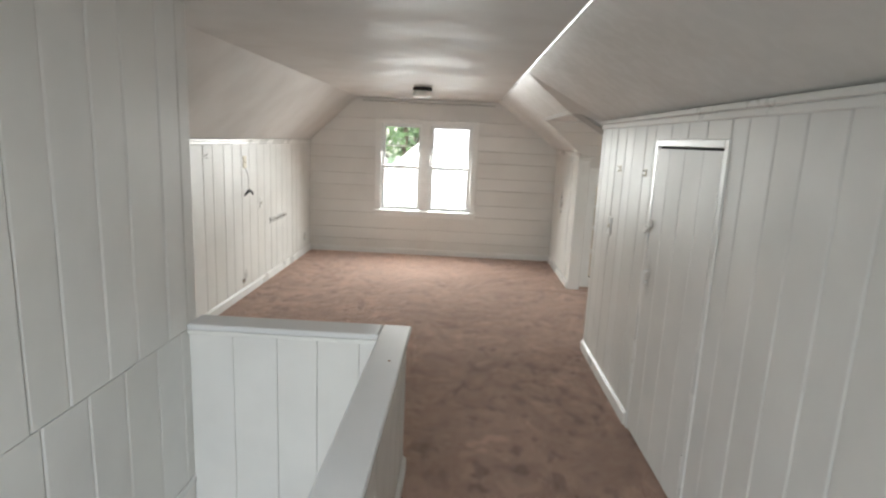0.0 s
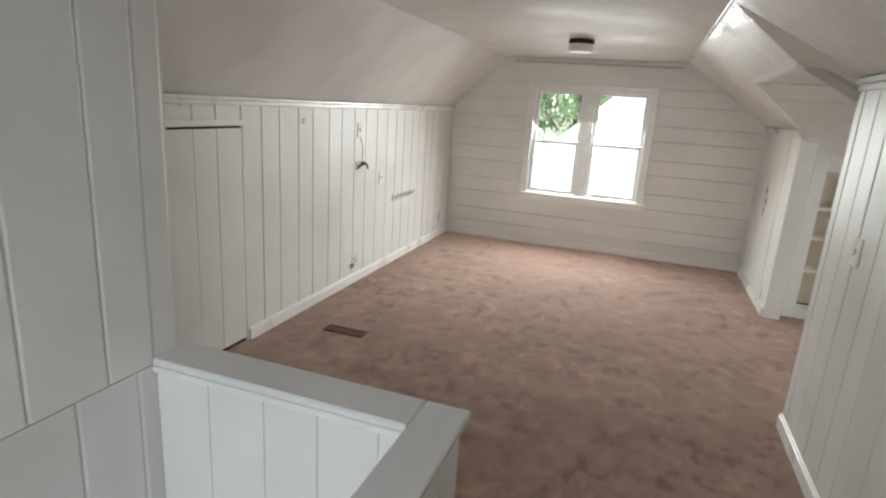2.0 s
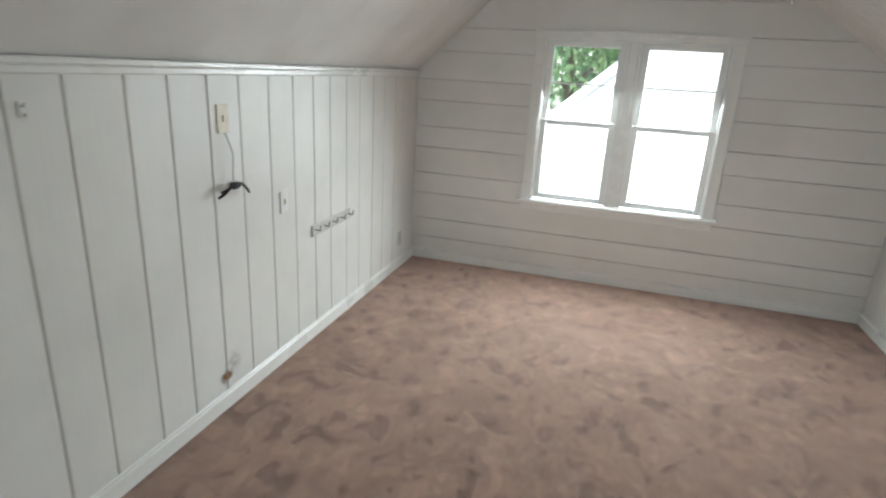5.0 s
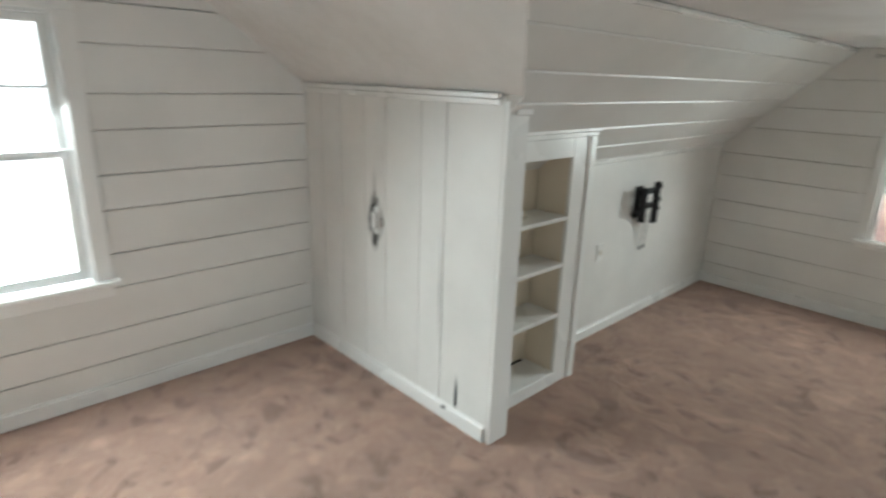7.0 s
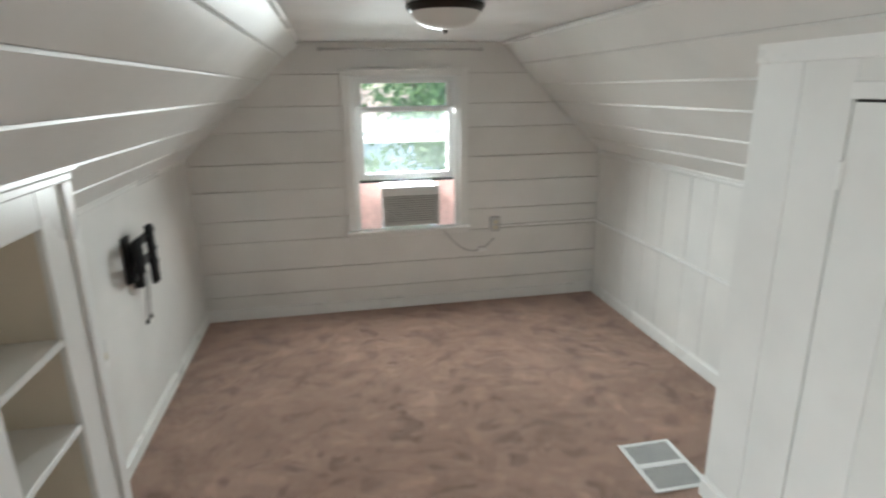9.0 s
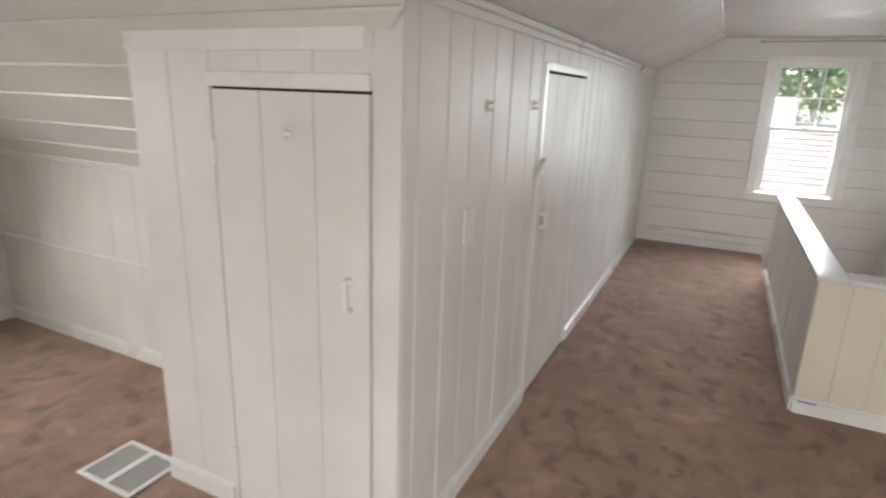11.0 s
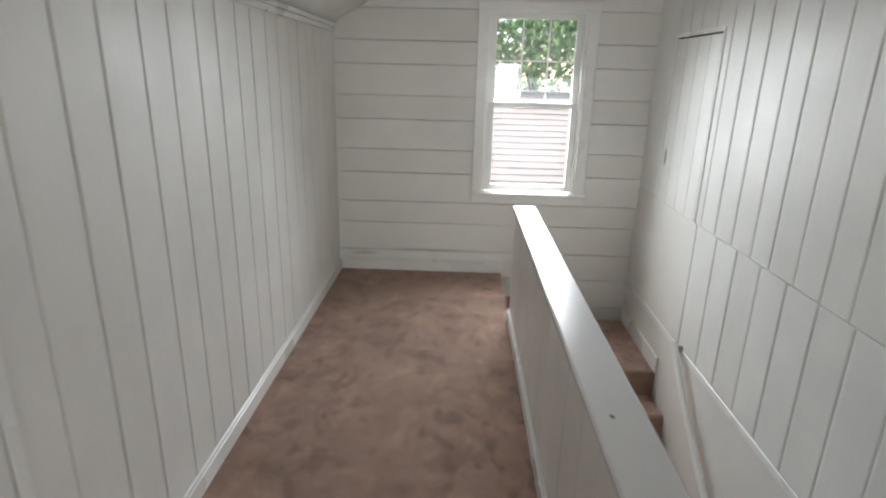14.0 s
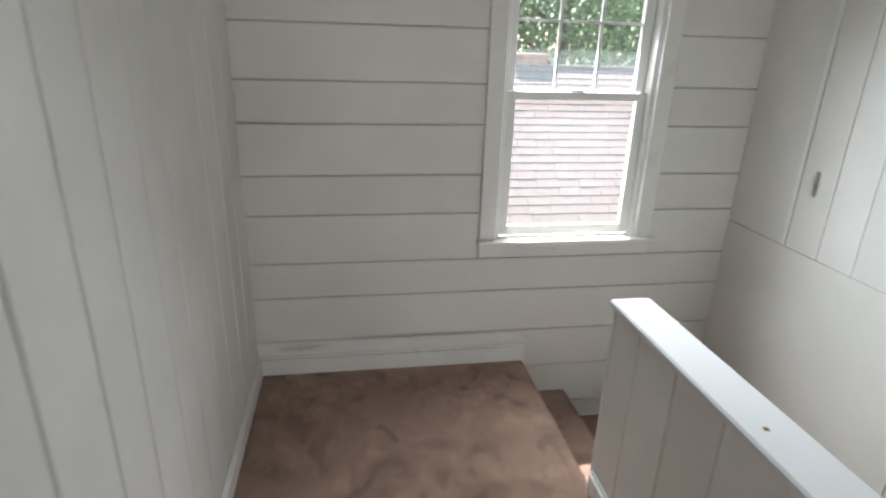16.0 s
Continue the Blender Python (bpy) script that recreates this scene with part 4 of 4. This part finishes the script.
wall_plate(wing_n, 3.80, 0.60, 0.0, M_TRIM, "white painted switch plate on knee wall")
wall_plate(closet, 4.62, 1.13, T, M_TRIM, "white switch plate on closet wall", 0.085, 0.125)
wall_plate(west, 8.30, 0.265, T, M_GREYP, "outlet plate low on knee wall", 0.07, 0.11)
wall_plate(west, 6.18, 1.37, T, M_IVORY, "ivory switch plate with loose wire", 0.075, 0.12)
hang = holder("wire_coil", "dark twisted wire ends hanging from switch plate", "wire")
tube("wire", [(XW + 0.025, 6.18, 1.31), (XW + 0.04, 6.205, 1.22), (XW + 0.036, 6.20, 1.13), (XW + 0.045, 6.19, 1.08)], 0.003, M_GREYP, hang)
for dy, dz in ((-0.10, -0.035), (-0.08, -0.015), (0.11, -0.045), (0.09, -0.02)):
    tube("wire", [(XW + 0.045, 6.19, 1.085), (XW + 0.06, 6.19 + dy * 0.35, 1.095 + dz * 0.2), (XW + 0.055, 6.19 + dy * 0.75, 1.085 + dz * 0.7), (XW + 0.04, 6.19 + dy, 1.08 + dz)], 0.006, M_BLACK, hang)
boxes("connector", [(XW + 0.035, XW + 0.065, 6.165, 6.215, 1.07, 1.10)], M_BLACK, hang, 0.008)
rail = holder("coat_rail", "small white coat rail with hooks", "coat rail")
boxes("back", [fbox(west, 6.89, 7.38, 0.655, 0.72, T, T + 0.012)], M_GREYP, rail, 0.003)
for k in range(5):
    y = 6.92 + k * 0.105
    tube("hook", [(XW + 0.02, y, 0.695), (XW + 0.055, y, 0.69), (XW + 0.06, y, 0.72)], 0.005, M_STEEL, rail)


def coat_hook(face, u, v, d=T, mat=None):
    o = holder("coat_hook", "small painted hook screwed to wall boards", "hook")
    mat = mat or M_TRIM
    boxes("plate", [fbox(face, u - 0.008, u + 0.008, v - 0.022, v + 0.022, d, d + 0.005)], mat, o, 0.002)
    tube("prong", [face.at(u, v + 0.008, d + 0.004), face.at(u, v + 0.01, d + 0.018), face.at(u, v + 0.02, d + 0.022)], 0.003, mat, o)
    tube("prong", [face.at(u, v - 0.01, d + 0.004), face.at(u, v - 0.018, d + 0.016), face.at(u, v - 0.008, d + 0.02)], 0.003, mat, o)
    return o


coat_hook(west, 4.195, 1.555)
wall_plate(west, 6.62, 0.92, T, M_TRIM, "white painted switch plate on knee wall", 0.07, 0.115)
coat_hook(west, 5.33, 1.45)
coat_hook(closet, 3.955, 1.54, T, M_IVORY)
coat_hook(closet, 4.49, 1.54, T, M_IVORY)
coat_hook(closet_n, 2.53, 1.45, 0.016)
# worn latch on the post wall, with scuffed paint
lk = holder("bolt_latch", "worn white surface latch with dark scuffs", "latch")
boxes("plate", [fbox(block, 7.895, 7.94, 0.855, 1.0, T, T + 0.010)], M_VINYL, lk, 0.003)
boxes("bolt", [fbox(block, 7.90, 7.932, 0.885, 0.975, T + 0.010, T + 0.034)], M_VINYL, lk, 0.006)
boxes("keeper", [fbox(block, 7.946, 7.97, 0.87, 1.0, T, T + 0.008)], M_BLACK, lk, 0.003)
boxes("keeper", [fbox(block, 7.865, 7.888, 0.90, 0.945, T, T + 0.014)], M_STEEL, lk, 0.004)


def stain(face, u, v, w, h, mat, d, label, tilt=0):
    """A thin film of dirt on a face, w by h from the middle."""
    me = bpy.data.meshes.new("stain")
    me.from_pydata([(-1, -1, 0), (1, -1, 0), (1, 1, 0), (-1, 1, 0)], [], [(0, 1, 2, 3)])
    me.materials.append(mat)
    o = new("stain", me)
    rot = Matrix((face.u, face.v, face.n)).transposed().to_4x4()
    o.matrix_basis = Matrix.Translation(face.at(u, v, d)) @ rot @ Matrix.Rotation(radians(tilt), 4, "Z") @ Matrix.Diagonal((w, h, 1, 1))
    return tagged(o, label, "stain", "stains on walls")


FILM = T + 0.0032
stain(block, 7.94, 1.02, 0.045, 0.07, M_SMUDGE, FILM, "black scuff above the worn latch")
stain(block, 7.935, 0.925, 0.085, 0.14, M_SMUDGE, FILM, "black worn paint around the latch")
stain(block, 7.935, 0.815, 0.035, 0.075, M_SMUDGE, FILM, "dark drip below the worn latch")
stain(block, 7.94, 1.10, 0.018, 0.14, M_HANDLED, FILM, "faint grey streak above the latch")
stain(block, 7.293, 0.19, 0.013, 0.12, M_SMUDGE, FILM, "dark split in paint at board joint")
stain(block, 7.293, 0.16, 0.012, 0.07, M_SMUDGE, FILM + 0.001, "dark split in paint at board joint")
stain(block, 7.36, 0.09, 0.025, 0.02, M_SMUDGE, T + 0.0182, "black chip on the baseboard")
stain(block, 7.43, 0.7, 0.01, 0.35, M_HANDLED, FILM, "faint grey line of dirt in a joint")
stain(west, 6.09, 0.185, 0.05, 0.04, M_GRIME, FILM, "brown rust stain low on the knee wall")
stain(west, 6.10, 0.18, 0.045, 0.03, M_GRIME, FILM + 0.001, "brown rust stain low on the knee wall")
stain(west, 6.15, 0.23, 0.07, 0.08, M_HANDLED, FILM, "faint brown dirt around the rust stain")
stain(closet, 3.70, 0.98, 0.05, 0.14, M_HANDLED, 0.0195, "grey hand marks around the door pull")
stain(west, 3.975, 0.84, 0.045, 0.09, M_HANDLED, 0.0195, "grey hand marks on knee wall door")
stain(stair, 0.165, 1.05, 0.035, 0.08, M_HANDLED, 0.0215, "brown hand marks around the finger pull")
stain(south, 1.4, 0.20, 0.42, 0.018, M_HANDLED, T + 0.0082, "dusty line along top of baseboard")
stain(south, 1.95, 0.16, 0.16, 0.03, M_HANDLED, T + 0.0085, "dusty line along top of baseboard")


def floor_register(x0, x1, y0, y1, mat, slat, label, along="x", n=9):
    o = holder("floor_register", label, "register", ((x0 + x1) / 2, (y0 + y1) / 2, 0.0245))
    w, d = (x1 - x0) / 2, (y1 - y0) / 2
    e = 0.018
    boxes("frame", [(-w, w, -d, -d + e, 0, 0.008), (-w, w, d - e, d, 0, 0.008), (-w, -w + e, -d + e, d - e, 0, 0.008), (w - e, w, -d + e, d - e, 0, 0.008)], mat, o, 0.002)
    boxes("well", [(-w + e, w - e, -d + e, d - e, 0.0005, 0.002)], M_DARK, o, 0)
    for k in range(n):
        if along == "x":
            y = -d + e + (2 * d - 2 * e) * (k + 0.5) / n
            boxes("slat", [(-w + e, w - e, y - 0.0035, y + 0.0035, 0.002, 0.006)], slat, o, 0.001)
        else:
            x = -w + e + (2 * w - 2 * e) * (k + 0.5) / n
            boxes("slat", [(x - 0.0045, x + 0.0045, -d + e, d - e, 0.002, 0.006)], slat, o, 0.001)
    return o


floor_register(-0.73, -0.43, 5.07, 5.17, M_BROWN, M_BROWN, "brown metal floor register in carpet", "y", 16)
fr = floor_register(3.245, 3.565, 5.03, 5.28, M_VINYL, M_GREYP, "white framed floor register beside closet", "x", 16)
boxes("divider", [(-0.015, 0.015, -0.112, 0.112, 0.003, 0.009)], M_VINYL, fr, 0.002)
gr = holder("wall_grille", "white wall return grille beside closet door", "grille")
boxes("frame", [fbox(west, 3.50, 3.83, 0.19, 0.215, T, T + 0.01), fbox(west, 3.50, 3.83, 0.055, 0.075, T, T + 0.01), fbox(west, 3.81, 3.83, 0.075, 0.19, T, T + 0.01)], M_TRIM, gr, 0.003)
boxes("well", [fbox(west, 3.50, 3.81, 0.075, 0.19, T, T + 0.002)], M_DARK, gr, 0)
for k in range(9):
    boxes("slat", [fbox(west, 3.50, 3.81, 0.08 + k * 0.0125, 0.085 + k * 0.0125, T + 0.002, T + 0.008)], M_GREYP, gr, 0.001)
tape = boxes("tape", [fbox(hn, 0.76, 0.84, 0.088, 0.096, T + 0.0165, T + 0.0185)], M_TAPE, None, 0.001)
tagged(tape, "scrap of blue painter's tape on baseboard", "tape")
for u, v in ((0.203, 0.595), (-0.044, 0.613)):
    k = lathe("screw_hole", [(0.0, 0.0012), (0.004, 0.0012), (0.006, 0.0)], M_RUST, None, Matrix.Translation((u, HY1 - 0.05 + T + 0.001, v)) @ pose(0, 0, 0, -90), 12)
    tagged(k, "dark screw hole in half wall boards", "screw hole", "holes in half wall")
for x, y in ((0.85, 2.79), (0.846, 1.235), (0.85, 1.66)):
    k = lathe("screw_mark", [(0.0, 0.0012), (0.005, 0.0012), (0.007, 0.0)], M_RUST, None, pose(x - 0.02, y, HZ + 0.0004), 12)
    tagged(k, "small worn screw mark on the ledge", "screw mark", "marks on ledge")

# ---- outside ----
def grass():
    m, nt, b = nodes_of("lawn", 0.9)
    n = noise_node(nt, 0.35, 6)
    r = ramp_node(nt, n.outputs[0], [(0.35, (0.10, 0.14, 0.05)), (0.6, (0.30, 0.30, 0.22))])
    nt.links.new(r.outputs[0], b.inputs["Base Color"])
    return m


def leafy():
    m, nt, b = nodes_of("leaves", 0.55)
    info = noise_node(nt, 0.9, 3)
    r = ramp_node(nt, info.outputs[0], [(0.3, (0.10, 0.17, 0.08)), (0.55, (0.16, 0.25, 0.11)), (0.75, (0.26, 0.34, 0.16))])
    nt.links.new(r.outputs[0], b.inputs["Base Color"])
    tr = nt.nodes.new("ShaderNodeBsdfTranslucent")
    nt.links.new(r.outputs[0], tr.inputs[0])
    mx = nt.nodes.new("ShaderNodeMixShader")
    mx.inputs[0].default_value = 0.55
    nt.links.new(b.outputs[0], mx.inputs[1])
    nt.links.new(tr.outputs[0], mx.inputs[2])
    nt.links.new(mx.outputs[0], nt.nodes["Material Output"].inputs[0])
    return m


M_LAWN, M_LEAF = grass(), leafy()
M_BARK = plain("bark", (0.12, 0.09, 0.065), 0.9, 0, 0.4, 12)
M_SHINGLE = plain("brown_shingle", (0.27, 0.205, 0.18), 0.9, 0, 0.25, 14)
M_SIDING = plain("white_siding", (0.80, 0.79, 0.77), 0.6, 0, 0.03, 3)
M_BRICK = plain("chimney_brick", (0.42, 0.24, 0.17), 0.85, 0, 0.2, 8)
M_ROAD = plain("pale_road", (0.40, 0.39, 0.37), 0.9, 0, 0.1, 1.5)
M_BLUE = plain("blue_siding", (0.52, 0.62, 0.66), 0.7, 0, 0.05, 3)
ZG = -3.6
ground = boxes("ground", [(-400, 400, -400, 400, ZG - 0.3, ZG)], M_LAWN, None, 0)
structure(ground, "green lawn around the house", "ground")
road = boxes("road", [(19, 26, -120, 120, ZG + 0.005, ZG + 0.02)], M_ROAD, None, 0)
structure(road, "pale sunlit street", "road")


def tree(x, y, h, r, seed, n=5200):
    """A tapered trunk with limbs and a crown of many small leaves."""
    rng = random.Random(seed)
    w = holder("tree", "leafy green tree in full summer leaf", "tree", (x, y, ZG), 0, "trees outside")
    vs, fs = [], []

    def limb(a, b, ra, rb):
        a, b = Vector(a), Vector(b)
        q = (b - a).to_track_quat("Z", "Y")
        k = len(vs)
        for p, rad in ((a, ra), (b, rb)):
            for i in range(7):
                t = 2 * math.pi * i / 7
                vs.append(p + q @ Vector((rad * math.cos(t), rad * math.sin(t), 0)))
        fs.extend((k + i, k + (i + 1) % 7, k + 7 + (i + 1) % 7, k + 7 + i) for i in range(7))
    limb((0, 0, -0.1), (0.1, 0.05, h * 0.45), 0.24, 0.16)
    limb((0.1, 0.05, h * 0.45), (0.0, 0.2, h * 0.85), 0.16, 0.05)
    tips = [Vector((0, 0.1, h * 0.85))]
    for i in range(9):
        a = i * 2.4 + rng.random()
        z = h * rng.uniform(0.35, 0.7)
        tip = Vector((math.cos(a) * r * rng.uniform(0.5, 0.85), math.sin(a) * r * rng.uniform(0.5, 0.85), z + h * rng.uniform(0.1, 0.25)))
        limb((0.08, 0.05, z), tip, 0.09, 0.03)
        tips += [tip, tip * 0.7 + Vector((0, 0, z * 0.3))]
    mesh_from("trunk", vs, fs, M_BARK, w)
    lv, lf = [], []
    for i in range(n):
        c = rng.choice(tips) + Vector((rng.gauss(0, 1), rng.gauss(0, 1), rng.gauss(0, 0.8))) * r * 0.26
        q = Euler((rng.uniform(0, 6.3), rng.uniform(0, 6.3), rng.uniform(0, 6.3))).to_matrix()
        s = rng.uniform(0.07, 0.16)
        k = len(lv)
        lv += [c + q @ Vector(p) * s for p in ((-1, 0, 0), (0, -0.55, 0.1), (1.1, 0, 0), (0, 0.55, 0.1))]
        lf += [(k, k + 1, k + 2, k + 3)]
    cr = mesh_from("crown", lv, lf, M_LEAF, w)
    tagged(cr, kind="stuff")
    return w


for i, (x, y, h, r) in enumerate([(-3.6, 17.5, 8.5, 2.6), (-1.2, 22, 10, 3.2), (-6.5, 21, 9.5, 3.0), (1.4, 26, 11, 3.2),
                                   (16, 3.0, 7.5, 2.4), (17, 9.0, 8.0, 2.6), (30, 6.0, 9.5, 3.4), (31, 12.5, 9.0, 3.2), (31, 0.0, 9.0, 3.2), (13.5, 6.6, 4.2, 1.2),
                                   (-5.5, -17, 9.5, 3.4), (-1.5, -18, 10, 3.4), (2.5, -18.5, 9.5, 3.4), (-9.5, -18.5, 10, 3.4), (6.5, -18, 10, 3.2)]):
    tree(x, y, h, r, i + 3)

# white gabled neighbour to the north
nb = holder("neighbour_house", "sunlit white sided gabled house", "house", (0, 0, 0))
gx0, gx1, ga = -1.75, 9.0, 3.6
gz0, gza = -0.18, 4.55
f = Face((0, 14, 0), (1, 0, 0), (0, 0, 1), (0, -1, 0))
slab("wall", f, [(gx0, ZG - 0.05), (gx1, ZG - 0.05), (gx1, gz0 + 0.05), (ga, gza + 0.05), (gx0, gz0 + 0.05)], [], -7, 0, M_SIDING, nb)
for sx, ex in ((gx0, ga), (gx1, ga)):
    v = Vector((ex - sx, 0, gza - gz0))
    nn = Vector((-v.z, 0, v.x)).normalized() * (1 if ex > sx else -1)
    a, b = Vector((sx, 13.96, gz0)), Vector((ex, 13.96, gza))
    q = [a, b, b + nn * 0.14, a + nn * 0.14]
    back = [p + Vector((0, 7.5, 0)) for p in q]
    mesh_from("roof", q + back, [(0, 1, 2, 3), (4, 5, 6, 7), (0, 1, 5, 4), (1, 2, 6, 5), (2, 3, 7, 6), (3, 0, 4, 7)], M_SIDING, nb)

# shingled neighbour roof to the south
ns = holder("neighbour_roof_house", "house with brown shingle roof and chimney", "house", (0, 0, 0))
boxes("wall", [(-11.5, 4.5, -13.5, -4.6, ZG - 0.05, -2.35)], M_SIDING, ns, 0.02)
rows_, x0, x1 = 34, -12.0, 5.0
ea, ri = Vector((0, -4.0, -2.45)), Vector((0, -9.0, 1.15))
vs, fs = [], []
for k in range(rows_):
    a, b = ea.lerp(ri, k / rows_), ea.lerp(ri, (k + 1.12) / rows_)
    up = Vector((0, 3.6, 5.0)).normalized()
    x = x0
    i = 0
    while x < x1:
        wd = 0.30 + 0.1 * random.random()
        lift = 0.012 + random.uniform(0, 0.006)
        drop = random.uniform(-0.006, 0.006)
        s = len(vs)
        e = min(x + wd - 0.008, x1)
        for xx in (x, e):
            vs += [Vector((xx, a.y + drop, a.z)), Vector((xx, a.y + drop, a.z)) + up * lift, Vector((xx, b.y, b.z)) + up * 0.002, Vector((xx, b.y, b.z))]
        fs += [(s, s + 1, s + 5, s + 4), (s + 1, s + 2, s + 6, s + 5), (s, s + 1, s + 2, s + 3), (s + 4, s + 5, s + 6, s + 7), (s, s + 4, s + 7, s + 3)]
        x += wd
rf = mesh_from("shingles", vs, fs, M_SHINGLE, ns)
tagged(rf, kind="stuff")
mesh_from("roof", [(x0, -4.0, -2.47), (x1, -4.0, -2.47), (x1, -9.0, 1.13), (x0, -9.0, 1.13), (x1, -14, -2.47), (x0, -14, -2.47), (x0, -9, -2.5), (x1, -9, -2.5)],
          [(0, 1, 2, 3), (3, 2, 4, 5), (0, 3, 5), (1, 4, 2), (0, 5, 4, 1)], M_SHINGLE, ns)
boxes("ridge_cap", [(x0, x1, -9.08, -8.92, 1.13, 1.19)], M_SHINGLE, ns, 0.01)
boxes("chimney", [(-2.15, -1.5, -9.6, -8.95, 0.5, 1.36), (-2.2, -1.45, -9.65, -8.9, 1.30, 1.38)], M_BRICK, ns, 0.01)
# low houses across the street
for k, (x, y, m) in enumerate(((34, 4.0, M_BLUE), (36, -9.0, M_SIDING))):
    hs = holder("street_house", "low pale house across the street", "house", (x, y, ZG), 0, "houses across the street")
    boxes("wall", [(0, 8, -6, 6, -0.05, 3.0)], m, hs, 0.02)
    mesh_from("roof", [(-0.5, -6.5, 2.95), (8.5, -6.5, 2.95), (8.5, 6.5, 2.95), (-0.5, 6.5, 2.95), (4, -6.5, 5.2), (4, 6.5, 5.2)], [(0, 1, 4), (3, 5, 2), (0, 4, 5, 3), (1, 2, 5, 4), (0, 3, 2, 1)], M_SHINGLE, hs)
    for y0 in (-3.5, 1.8):
        boxes("window", [(-0.03, 0.0, y0, y0 + 1.3, 1.0, 2.3)], M_DARK, hs, 0.01)
